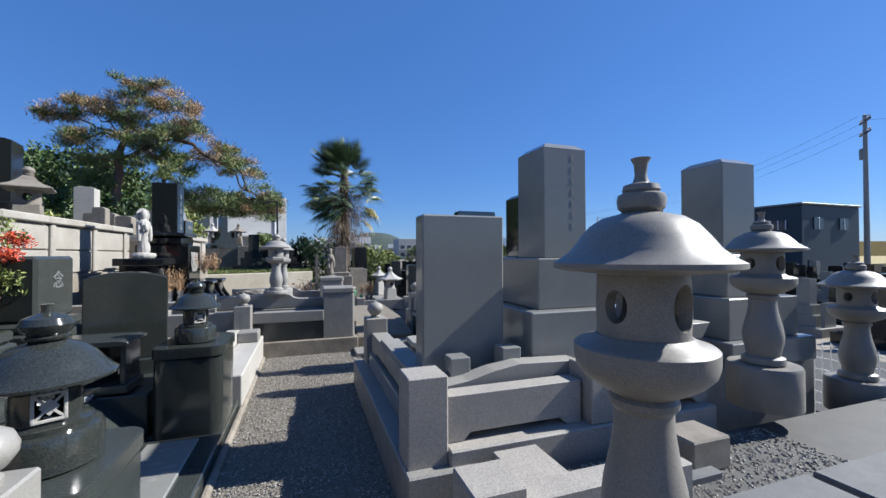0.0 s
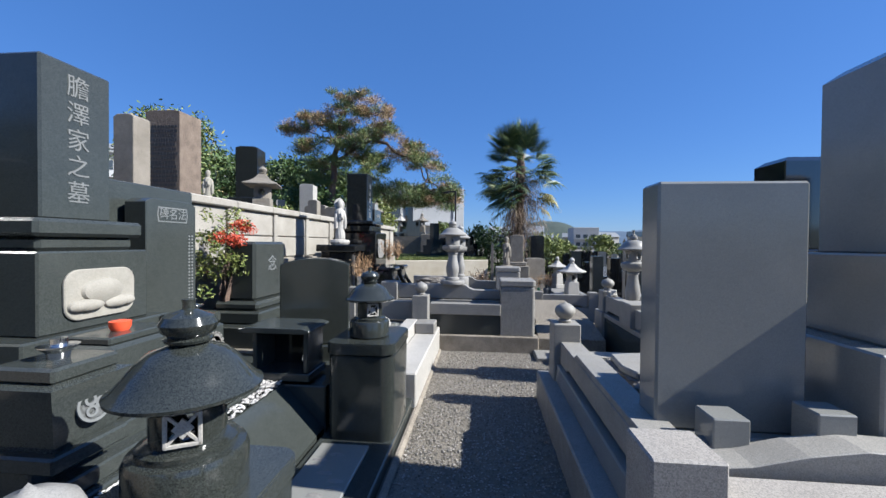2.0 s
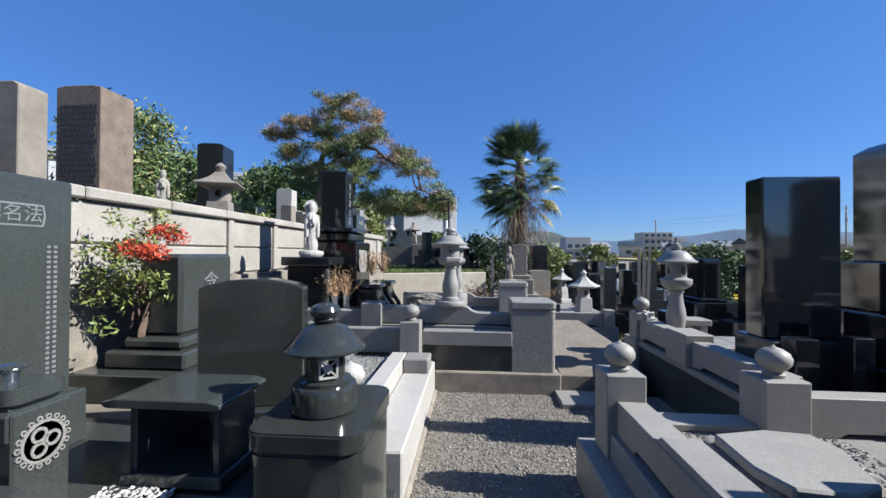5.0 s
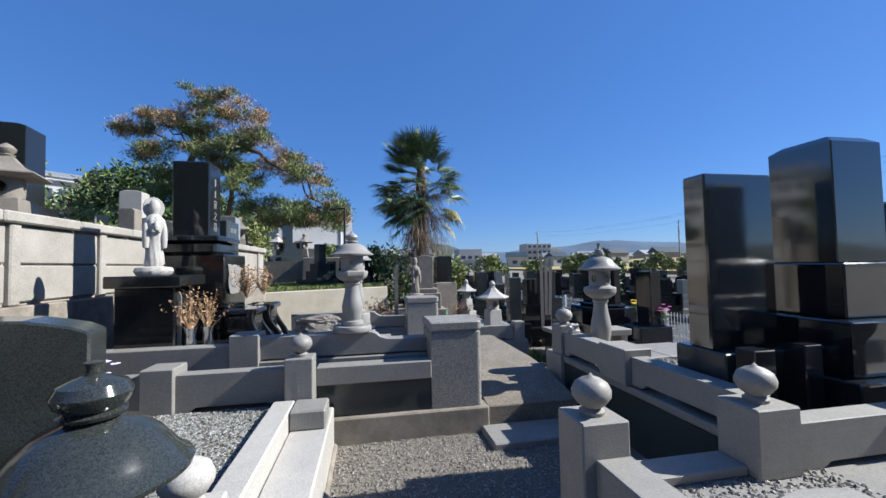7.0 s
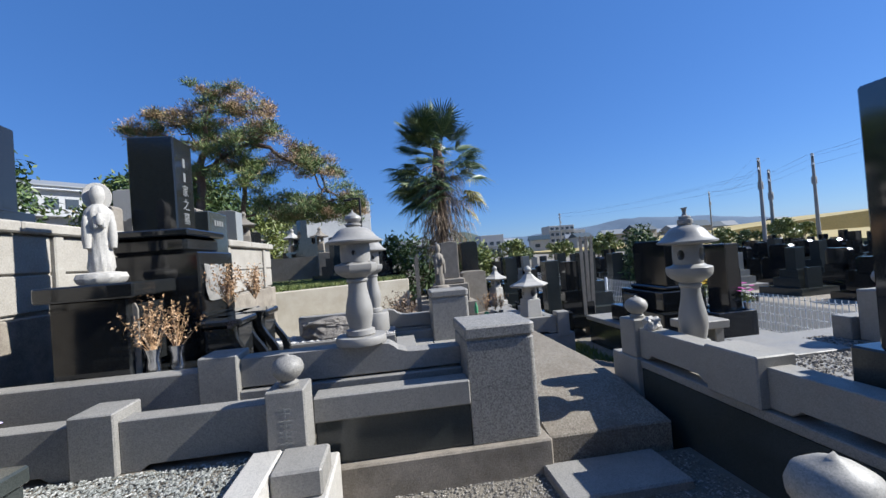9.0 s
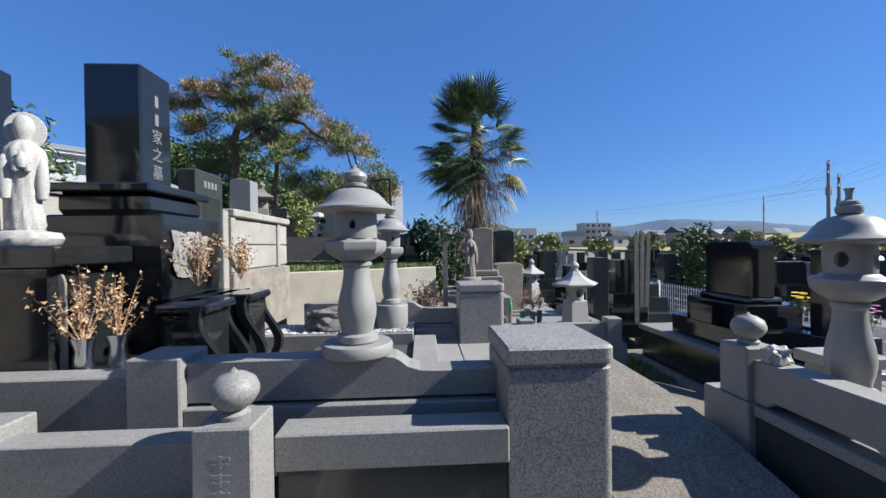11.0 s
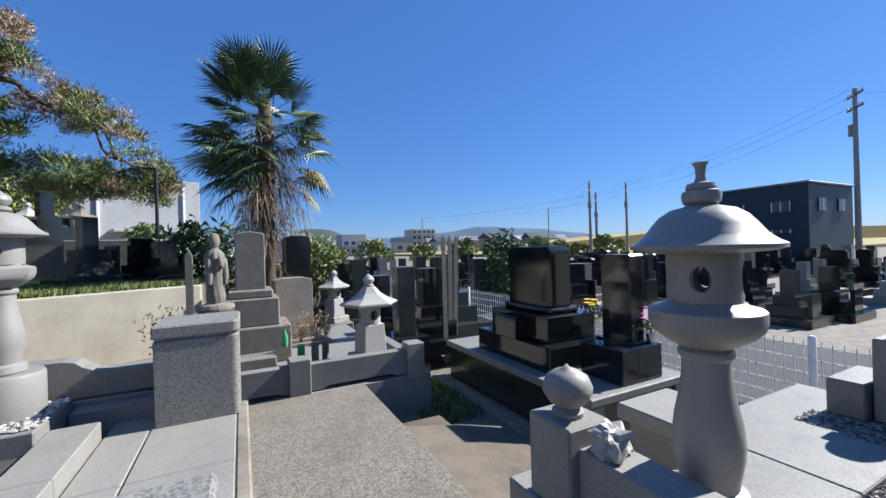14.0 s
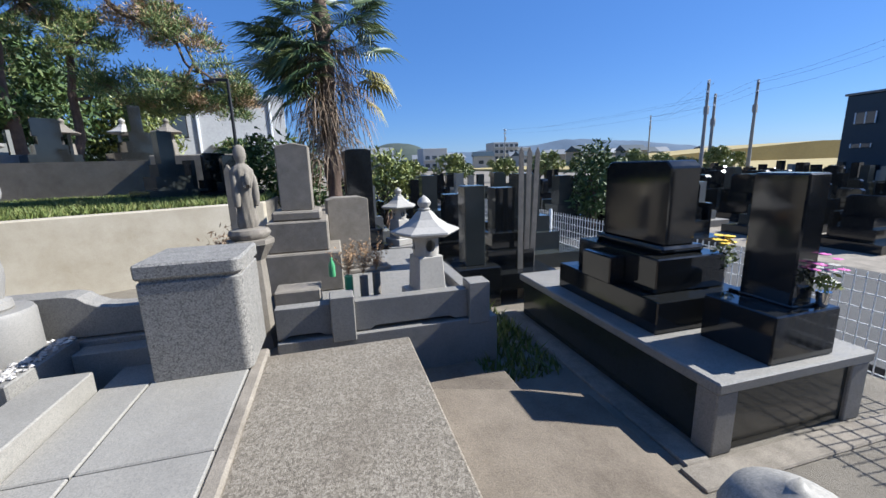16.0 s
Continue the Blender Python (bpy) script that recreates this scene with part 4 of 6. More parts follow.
part("upper_base", box(-0.34, 0.34, -0.46, 0.46, 0.22, 0.36, 0.02), M_GREEN, mem)
part("moulding", box(-0.24, 0.28, -0.40, 0.40, 0.36, 0.46, 0.03), M_GREEN, mem)
mb = part("stone", box(-0.18, 0.20, -0.32, 0.36, 0.46, 1.13, 0.03), M_GREEN, mem)
letters("writing", "念", 0.2, M_LETTER, mb, at(0.202, 0.05, 0.86) @ FACE_X, "engraved character", 0.003)
fs = thing("offering_stand", "dark granite offering stand with a pale crest", "offering stand", -2.16, 5.60, 0.36)
part("top", box(-0.17, 0.17, -0.30, 0.30, 0.22, 0.30, 0.01), M_GREEN, fs)
part("side", box(-0.15, 0.15, -0.29, -0.20, 0, 0.22, 0.01), M_GREEN, fs)
part("side", box(-0.15, 0.15, 0.20, 0.29, 0, 0.22, 0.01), M_GREEN, fs)
part("block", box(-0.13, 0.15, -0.11, 0.11, 0, 0.22, 0.01), M_GREEN, fs)
cr = part("crest", lathe([(0.07, 0), (0.07, 0.005), (0.058, 0.005), (0.058, 0)], 28), M_LETTER, fs, "pale round crest")
cr.matrix_local = at(0.151, 0, 0.115) @ pose(0, 0, 0, 90, 0, 90)


# ---- graves to the right of the path ----
def tower_tomb(name, label, x, y, z, w, tiers, h, mat, rz=0, peaked=0.06, group=""):
    """A shaft of square section with a low pyramid head on stepped bases; tiers: (width, depth, height)."""
    e = thing(name, label, "gravestone", x, y, z, rz, group)
    zz = 0
    for k, (tw, td, th) in enumerate(tiers):
        part("base_stone", box(-tw / 2, tw / 2, -td / 2, td / 2, zz, zz + th, 0.01), mat, e)
        zz += th
    t = bmesh.new()
    lathe([(w * 0.7071, zz), (w * 0.7071, zz + h - peaked), (w * 0.5, zz + h - peaked * 0.15), (0.0, zz + h)], 4, t, turn=math.pi / 4)
    sharp = [ed for ed in t.edges if len(ed.link_faces) == 2 and ed.calc_face_angle(0) > 1.2]
    bmesh.ops.bevel(t, geom=sharp, offset=0.008, segments=1, affect="EDGES")
    e["top"] = zz + h
    part("shaft", t, mat, e)
    return e


solo("plot_base", box(0.86, 4.9, 2.60, 4.72, -0.42, 0.42, 0.01), M_GRAN, "raised granite base of the grave plot", "plot", kind="structure")
solo("plot_base_second", box(1.95, 4.06, 4.76, 7.25, -0.42, 0.46, 0.01), M_GRAN, "raised granite base of the grave plot", "plot", kind="structure")
# shade on the front plot is put into its darker ground and slab colours
solo("plot_base_front", box(0.84, 6.0, -0.6, 2.1, -0.42, 0.16, 0.01), M_DFLOOR, "paved ground of the front grave plot", "plot", kind="structure")
pebbles("plot_pebbles", [(0.85, 1.9, 3.3, 4.65, 0.42), (2.0, 3.7, 4.85, 5.05, 0.46), (2.3, 3.6, 6.1, 7.0, 0.465), (0.9, 3.2, 0.4, 2.05, 0.16)], 11500, 0.0145, M_PEB, "coarse grey and tan pebbles on the grave plot", 12, lambda x, y: 1.1 < x < 2.6 and 0.9 < y < 1.5)
for px, py, w, d in ((1.55, 1.18, 0.62, 0.55), (2.3, 1.2, 0.76, 0.56), (1.9, 0.50, 1.3, 0.62), (2.0, 1.80, 0.5, 0.3), (3.2, 1.15, 0.9, 0.66), (3.3, 0.42, 1.3, 0.6)):
    solo("paving_slab", box(px - w / 2, px + w / 2, py - d / 2, py + d / 2, 0.15, 0.205, 0.008), M_PAVE, "square grey paving slab among pebbles", "paving slab", "paving slabs of the front plot")
solo("green_stone", box(2.1, 2.42, 1.72, 1.98, 0.16, 0.36, 0.012), M_OLD, "mossy stone block among the pebbles", "stone block")
for x0, x1 in ((2.2, 2.747), (2.753, 3.3)):
    solo("apron_slab", box(x0, x1, 6.55, 7.2, 0.46, 0.485, 0.006), M_GRAN, "grey granite apron slab of the grave", "slab", "apron slabs")

f10 = thing("stone_fence", "grey granite fence with an onion finial beside the lane", "fence")
part("base", box(3.62, 4.04, 6.79, 6.95, 0.46, 0.66, 0.008), M_GRAN, f10)
part("rail", arched_rail(4.80, 6.50, 3.72, 3.90, 0.46, 0.70, "x", 0.03), M_GRAN_L, f10)
fence_post(f10, 3.68, 3.94, 6.50, 6.78, 0.46, 0.90, M_GRAN_L)
bench = thing("stone_bench", "small pale granite bench behind the lantern", "bench")
part("seat", box(2.20, 2.56, 6.90, 7.18, 0.66, 0.73, 0.008), M_GRAN_L, bench)
part("leg", box(2.26, 2.34, 6.94, 7.16, 0.485, 0.66, 0.006), M_GRAN_L, bench)
part("leg", box(2.45, 2.53, 6.94, 7.16, 0.485, 0.66, 0.006), M_GRAN_L, bench)
gs = thing("memorial_tablet", "plain polished blue-grey granite slab", "tablet")
part("slab", box(0.74, 1.42, 2.82, 3.02, 0.60, 1.80, 0.012), M_SLATE, gs)
part("foot", box(0.70, 1.50, 2.76, 3.10, 0.42, 0.60, 0.01), M_SLATE, gs)
for xx in (0.95, 1.36):
    solo("incense_block", box(xx - 0.075, xx + 0.075, 2.58, 2.73, 0.42, 0.76 if xx < 1.2 else 0.80, 0.006), M_SLATE, "small grey granite block before the slab", "stone block", "small blocks")
rk = thing("rough_rock", "rough pale tan rock on the grave kerb", "rock", 0.88, 2.62, 0.42)
part("rock", boulder(0.22, 0.16, 0.22, 4.0, amp=0.3), M_ROCK, rk)
fr = thing("flat_rock", "rough dark boulder with a smooth pale cut top", "rock", 1.12, 3.80, 0.42)
part("rock", boulder(0.60, 0.58, 0.215, 9.0, True, 4, 0.35), M_ROCK, fr)
part("cut_top", prism([(-0.24, -0.10), (-0.19, -0.25), (0.02, -0.28), (0.16, -0.20), (0.27, 0.08), (0.25, 0.24), (0.05, 0.27), (-0.22, 0.20)], 0.17, 0.222, "z", 0.010), M_GRAN_L, fr, "smooth cut top face")

rt = tower_tomb("gravestone", "tall polished blue-grey granite gravestone on three bases", 2.06, 3.10, 0.42, 0.44, [(1.2, 1.15, 0.20), (1.0, 0.95, 0.42), (0.72, 0.70, 0.42)], 1.02, M_SLATE)
t = bmesh.new()
for k in range(7):
    box(0.06, 0.085, -0.2225, -0.2205, 1.90 - k * 0.1, 1.95 - k * 0.1, 0, t)
tagged(part("inscription", t, M_GRAN, rt, "faint engraved characters"), kind="stuff")
part("plinth_edge", box(-0.62, 0.62, -0.60, 0.60, 0.20, 0.235, 0.008), M_GRAN_L, rt, "pale plinth edge")
tower_tomb("gravestone", "tall polished blue-grey granite gravestone on bases", 4.2, 3.1, 0.42, 0.48, [(1.2, 1.15, 0.24), (1.0, 0.95, 0.40), (0.74, 0.74, 0.42)], 1.02, M_SLATE)
solo("grave_shelf", prism([(2.55, 0.72), (3.35, 0.72), (3.45, 0.86), (2.45, 0.86)], 2.62, 2.98, "y", 0.006), M_GRAN_L, "pale granite flower shelf", "shelf")

rs = thing("memorial_tablet", "polished black granite memorial slab on a granite base", "tablet")
part("slab", box(1.98, 2.56, 5.24, 5.44, 0.86, 2.12, 0.012), M_MIRROR, rs)
part("base_stone", box(1.97, 2.72, 5.12, 5.56, 0.46, 0.86, 0.01), M_GREEN, rs)
solo("incense_block", box(1.98, 2.14, 4.92, 5.06, 0.46, 0.92, 0.006), M_BLACK, "small dark granite block before the slab", "stone block", "small blocks")
solo("incense_block", box(2.34, 2.48, 4.90, 5.04, 0.46, 0.94, 0.006), M_BLACK, "small dark granite block before the slab", "stone block", "small blocks")
tower_tomb("gravestone", "tall polished black granite gravestone on three bases", 3.12, 5.30, 0.46, 0.46, [(1.15, 1.1, 0.26), (0.95, 0.92, 0.36), (0.68, 0.68, 0.38)], 0.94, M_MIRROR)
gw = thing("flower_stand", "pale granite bowl-topped stand beside the black grave", "flower stand", 3.0, 4.55, 0.42)
part("body", lathe([(0.1, 0), (0.1, 0.3), (0.09, 0.45), (0.16, 0.56), (0.17, 0.62), (0, 0.62)], 4, turn=0.78), M_GRAN_L, gw)
f9 = thing("stone_fence", "grey granite fence with an onion finial between the plots", "fence")
fence_post(f9, 1.46, 1.72, 4.46, 4.70, 0.42, 0.76, M_GRAN_L)
part("rail", arched_rail(1.72, 3.2, 4.50, 4.64, 0.42, 0.66, "y", 0.03), M_GRAN_L, f9)
part("curb", box(0.84, 1.46, 4.52, 4.70, 0.42, 0.47, 0.008), M_GRAN_L, f9)
mon = thing("stone_figure", "weathered round-headed stone figure on a base", "statue", 3.22, 3.42, 0.42)
mon.scale = (0.68, 0.68, 0.95)
part("block", box(-0.2, 0.2, -0.2, 0.2, 0, 0.60, 0.015), M_OLD, mon)
part("figure", lathe([(0.16, 0), (0.17, 0.1), (0.12, 0.14), (0.13, 0.3), (0.11, 0.55), (0.07, 0.64), (0.10, 0.68), (0.125, 0.78), (0.10, 0.88), (0.05, 0.93), (0, 0.94)], 20, cz=0.6), M_OLD, mon, "", True)

# ---- black grave on its terrace (left side) ----
bk = thing("gravestone", "tall polished black granite gravestone on carved stepped bases", "gravestone", -2.32, 7.66, 0.36)
part("base_stone", box(-0.46, 0.62, -0.24, 0.6, 0, 0.72, 0.01), M_BLACK, bk)
part("middle_base", box(-0.32, 0.42, -0.24, 0.48, 0.72, 1.30, 0.012), M_BLACK, bk)
part("collar", box(-0.24, 0.34, -0.26, 0.38, 1.30, 1.44, 0.03), M_BLACK, bk)
part("moulding", box(-0.28, 0.38, -0.30, 0.42, 1.44, 1.50, 0.012), M_BLACK, bk)
sh = part("shaft", box(-0.13, 0.24, -0.16, 0.16, 1.50, 2.32, 0.012), M_BLACK, bk)
t = bmesh.new()
for k in range(2):
    box(0.2405, 0.2425, -0.018, 0.018, 2.075 - k * 0.13, 2.155 - k * 0.13, 0, t)
tagged(part("inscription", t, M_LETTER, sh, "engraved characters"), kind="stuff")
letters("writing", "家\n之\n墓", 0.11, M_LETTER, sh, at(0.242, 0, 1.73) @ FACE_X, "engraved characters", 0.002, 1.15)
part("carved_panel", boulder(0.06, 0.44, 0.34, 2.0, amp=0.4), M_GRAN, bk, "carved dragon panel").location = (0.42, 0.05, 0.86)
kp = thing("statue_pedestal", "polished black granite pedestal with a top slab", "pedestal", -2.52, 7.15, 0.36)
part("body", box(-0.14, 0.36, -0.24, 0.22, 0, 0.98, 0.01), M_BLACK, kp)
part("top_slab", box(-0.20, 0.44, -0.30, 0.26, 0.98, 1.09, 0.012), M_BLACK, kp)
t = prism([(-0.04, 0), (0.04, 0), (0.04, 0.42), (0.025, 0.46), (-0.025, 0.46), (-0.04, 0.42)], -0.008, 0.008, "y", 0.003)
stupa = thing("wooden_tablet", "small grey memorial tablet standing before the pedestal", "tablet", -2.17, 6.97, 0.78)
stupa.scale = (1.15, 1, 1.12)
part("board", t, M_OLD, stupa)
t = bmesh.new()
for k in range(5):
    box(-0.016, 0.016, -0.011, -0.009, 0.08 + k * 0.065, 0.12 + k * 0.065, 0, t)
tagged(part("writing", t, M_LETTER_D, stupa, "dark written characters"), kind="stuff")
solo("altar_shelf", box(-2.4, -1.6, 6.92, 7.5, 0.36, 0.78, 0.01), M_BLACK, "low black granite shelf before the grave", "shelf")


def figure_mesh(h, halo=False):
    """Robed standing figure, plain: lotus foot, robe with folds, sleeves, hooded head."""
    t = lathe([(0.13, 0), (0.15, 0.015), (0.165, 0.05), (0.15, 0.085), (0.10, 0.095), (0.075, 0.10), (0.088, 0.13), (0.08, 0.20), (0.072, 0.30), (0.078, 0.40), (0.092, 0.48), (0.095, 0.54), (0.088, 0.59), (0.06, 0.625), (0.034, 0.645), (0.036, 0.66), (0.048, 0.69), (0.051, 0.72), (0.047, 0.755), (0.036, 0.782), (0.018, 0.797), (0, 0.80)], 40, squash=0.78)
    for v in t.verts:
        if 0.10 < v.co.z < 0.60:
            a = math.atan2(v.co.y, v.co.x)
            k = 1 + 0.07 * math.sin(a * 9 + v.co.z * 14) + 0.04 * math.sin(a * 5 - v.co.z * 22)
            v.co.x, v.co.y = v.co.x * k, v.co.y * k
        elif v.co.z < 0.09:
            a = math.atan2(v.co.y, v.co.x)
            k = 1 + 0.08 * abs(math.sin(a * 6))
            v.co.x, v.co.y = v.co.x * k, v.co.y * k
    for s in (-1, 1):
        lathe([(0.0, 0), (0.026, 0.01), (0.034, 0.10), (0.03, 0.20), (0.02, 0.26), (0, 0.28)], 12, t, 0.078 * s, -0.03, 0.28)
        lathe([(0.0, 0), (0.016, 0.01), (0.016, 0.07), (0, 0.085)], 8, t, 0.025 * s, -0.085, 0.44)
    lathe([(0, 0), (0.022, 0.01), (0.03, 0.05), (0.012, 0.10), (0, 0.11)], 10, t, 0.0, -0.09, 0.46)
    if halo:
        n = 32
        pts = [(0.095 * math.cos(i * 6.2832 / n), 0.715 + 0.115 * math.sin(i * 6.2832 / n)) for i in range(n)]
        prism(pts, 0.04, 0.056, "y", 0.003, t)
    for v in t.verts:
        v.co *= h / 0.82
    return t


solo("buddhist_statue", figure_mesh(0.75, True), M_WHITE, "white stone statue of a robed figure on a lotus foot", "statue", smooth=True).matrix_world = pose(-2.40, 7.05, 1.448, 0, 0, 35)
solo("old_statue", figure_mesh(0.80), M_OLD, "weathered brown stone statue of a robed figure", "statue", smooth=True).matrix_world = pose(0.49, 10.40, 0.88, 0, 0, 30)
solo("small_statue", figure_mesh(0.85), M_CARVE, "small beige stone statue on the terrace", "statue", smooth=True).matrix_world = pose(-6.17, 9.07, 2.24, 0, 0, 35)
solo("statue_block", box(-6.4, -5.94, 8.85, 9.29, 1.80, 2.242, 0.015), M_OLD, "weathered stone block under the small statue", "pedestal")
stp = thing("statue_column", "weathered stone column under the statue", "pedestal", 0.49, 10.40, -0.10)
part("column", lathe([(0.14, 0), (0.12, 0.1), (0.11, 0.6), (0.10, 0.8), (0.15, 0.88), (0.19, 0.94), (0.19, 0.98), (0, 0.98)], 8), M_OLD, stp)


def dried_bunch(x, y, z, h, n, seed, vase=True, mat=None):
    e = thing("dried_flowers", "bunch of dry brown flowers in a vase", "flowers", x, y, z)
    if vase:
        part("vase", lathe([(0.045, 0), (0.05, 0.02), (0.04, 0.1), (0.06, 0.17), (0.05, 0.17), (0, 0.15)], 16), M_STEEL, e, "", True)
    rng = np.random.RandomState(seed)
    verts, faces = [], []
    for _ in range(n):
        a, s = rng.uniform(0, 6.28), abs(rng.normal(0, 0.45))
        tip = Vector((math.cos(a) * s * h * 0.7, math.sin(a) * s * h * 0.7, h * rng.uniform(0.6, 1.05) + 0.1))
        foot = Vector((0, 0, 0.12))
        for q in np.linspace(0.3, 1, 9):
            c = foot.lerp(tip, q) + Vector(rng.normal(0, 0.008, 3))
            for _ in range(3):
                d = Vector(rng.normal(0, 1, 3)).normalized() * h * 0.05
                e2 = Vector(rng.normal(0, 1, 3)).normalized() * h * 0.025
                k = len(verts)
                verts += [tuple(c), tuple(c + d + e2), tuple(c + d - e2)]
                faces.append((k, k + 1, k + 2))
        k = len(verts)
        w = Vector((0.003, 0.003, 0))
        verts += [tuple(foot - w), tuple(foot + w), tuple(tip)]
        faces.append((k, k + 1, k + 2))
    tagged(scatter_mesh("spray", verts, faces, mat or M_DRY, "", "", parent=e), kind="stuff")
    return e


dried_bunch(-2.05, 6.98, 0.78, 0.42, 20, 1)
dried_bunch(-1.93, 7.06, 0.78, 0.38, 15, 2)


def scroll_stand(x, y, seed):
    """Black granite flower stand: block with a scooped top and two scroll-shaped cheeks."""
    vs = thing("flower_vase", "carved black granite flower stand with scrolled cheeks", "vase", x, y, 0.36)
    part("foot", box(-0.20, 0.22, -0.20, 0.20, 0, 0.10, 0.012), M_BLACK, vs)
    part("body", box(-0.17, 0.10, -0.16, 0.16, 0.10, 0.66, 0.012), M_BLACK, vs)
    part("tray", box(-0.19, 0.14, -0.19, 0.19, 0.66, 0.72, 0.015), M_BLACK, vs)
    centre = [(0.13 + 0.075 * math.sin(q * 5.6), 0.12 + 0.60 * q) for q in np.linspace(0, 1, 15)]
    outline = [(u + 0.035, w) for u, w in centre] + [(u - 0.035, w) for u, w in reversed(centre)]
    for side in (-0.20, 0.15):
        part("scroll", prism(outline, side, side + 0.05, "y", 0.006), M_BLACK, vs, "polished scroll-shaped cheek")
    dried_bunch(x - 0.02, y, 1.06, 0.36, 34, seed, False)


scroll_stand(-1.66, 7.42, 45)
scroll_stand(-1.62, 7.95, 72)
mt = thing("memorial_tablet", "dark granite memorial tablet with a title and a sunk panel", "tablet", -2.16, 8.52, 0.36)
part("foot", box(-0.30, 0.10, -0.30, 0.30, 0, 0.62, 0.01), M_BLACK, mt)
slab = part("slab", box(-0.16, 0.0, -0.23, 0.23, 0.62, 1.77, 0.012), M_GREEN, mt)
t = bmesh.new()
for k in range(4):
    box(0.0, 0.003, -0.11 + 0.06 * k, -0.07 + 0.06 * k, 1.62, 1.68, 0, t)
tagged(part("title", t, M_LETTER, slab, "pale engraved title characters"), kind="stuff")
part("sunk_panel", box(-0.002, 0.003, -0.15, 0.17, 0.75, 1.54, 0.001), M_GREEN_D, slab, "darker polished panel")
bd = thing("boulder", "rough natural boulder among white pebbles", "rock", -1.15, 9.14, 0.50, 10)
part("rock", boulder(0.72, 0.38, 0.27, 3.0, False, 4, 0.3), M_ROCK, bd)
flw = thing("potted_flowers", "black granite vase with white and violet flowers", "flowers", -2.15, 5.74, 0.66)
part("vase", lathe([(0.03, 0), (0.04, 0.02), (0.05, 0.1), (0.035, 0.1), (0, 0.09)], 16), M_STEEL, flw, "", True)


def blossoms(parent, n, spread, z, mat, seed, r=0.03):
    rng = np.random.RandomState(seed)
    t = bmesh.new()
    for _ in range(n):
        x, y, zz = rng.normal(0, spread), rng.normal(0, spread), z + abs(rng.normal(0, spread))
        for k in range(5):
            a = k * 1.2566 + rng.uniform(0, 1)
            lathe([(0, 0), (r * 0.55, r * 0.2), (0, r * 0.4)], 6, t, x + r * 0.6 * math.cos(a), y + r * 0.6 * math.sin(a), zz)
    return part("blossoms", t, mat, parent, "", True)


def leaf_cloud(verts, faces, c, r, n, size, rng, flat=1.0):
    for _ in range(n):
        d = Vector(rng.normal(0, 1, 3)).normalized() * r * rng.uniform(0.35, 1.05)
        p = Vector(c) + Vector((d.x, d.y, d.z * flat))
        u = Vector(rng.normal(0, 1, 3)).normalized() * size * rng.uniform(0.6, 1.4)
        v = u.cross(Vector(rng.normal(0, 1, 3))).normalized() * size * 0.35
        k = len(verts)
        verts += [tuple(p - u), tuple(p + v), tuple(p + u), tuple(p - v)]
        faces.append((k, k + 1, k + 2, k + 3))


blossoms(flw, 34, 0.06, 0.15, M_LILAC, 3, 0.028)
jz = solo("small_dark_statue", figure_mesh(0.50), M_GREEN, "small dark polished stone statue of a robed child", "statue", smooth=True)
jz.matrix_world = pose(-2.18, 5.50, 0.66, 0, 0, 60)
vv, ff = [], []
leaf_cloud(vv, ff, (0, 0, 0.14), 0.10, 110, 0.03, np.random.RandomState(2))
scatter_mesh("leaves", vv, ff, M_NGREEN, "", "", parent=flw)

nan = thing("nandina_shrub", "shrub with red berries and yellow-green leaves", "shrub", -3.02, 5.02, 0.36)
t = bmesh.new()
for k in range(5):
    a = k * 1.3
    lathe([(0.010, 0), (0.007, 0.5), (0.004, 1.0)], 6, t, 0.03 * math.cos(a), 0.03 * math.sin(a))
for v in t.verts:
    v.co.x += 0.12 * v.co.z * math.sin(v.co.z * 2 + v.co.y * 40)
    v.co.y += 0.10 * v.co.z * math.cos(v.co.x * 50)
tagged(part("stem", t, M_BARK, nan), kind="stuff")
rng = np.random.RandomState(11)
vv, ff = [], []
for _ in range(46):
    leaf_cloud(vv, ff, (rng.normal(0, 0.14), rng.normal(0, 0.17), 1.0 + rng.normal(0, 0.17)), 0.10, 44, 0.026, rng)
scatter_mesh("leaves", vv, ff, M_NGREEN, "", "", parent=nan)
vv, ff = [], []
for cx, cy, cz in ((0.12, 0.18, 1.32), (0.14, 0.24, 1.28), (0.1, 0.1, 1.30), (0.22, -0.16, 1.16), (0.2, -0.06, 1.14), (0.12, -0.22, 1.17)):
    leaf_cloud(vv, ff, (cx, cy, cz), 0.115, 190, 0.02, rng, 0.7)
tagged(scatter_mesh("berry_spray", vv, ff, M_RED, "clusters of red berries and leaves", "", parent=nan), kind="stuff")


# ---- upper terrace stones ----
def pillar_tomb(x, y, z, w, d, h, mat, base=0.0, label="old stone pillar grave on the terrace", rz=0, peak=0.03):
    e = thing("gravestone", label, "gravestone", x, y, z, rz, "old graves")
    z0 = 0
    if base:
        part("base_stone", box(-w * 0.95, w * 0.95, -d * 0.95, d * 0.95, 0, base * 0.5, 0.01), mat, e)
        part("upper_base", box(-w * 0.75, w * 0.75, -d * 0.75, d * 0.75, base * 0.5, base, 0.01), mat, e)
        z0 = base
    part("shaft", prism([(-w / 2, z0), (w / 2, z0), (w / 2, z0 + h - peak), (w * 0.3, z0 + h), (-w * 0.3, z0 + h), (-w / 2, z0 + h - peak)], -d / 2, d / 2, "y", 0.008), mat, e)
    return e


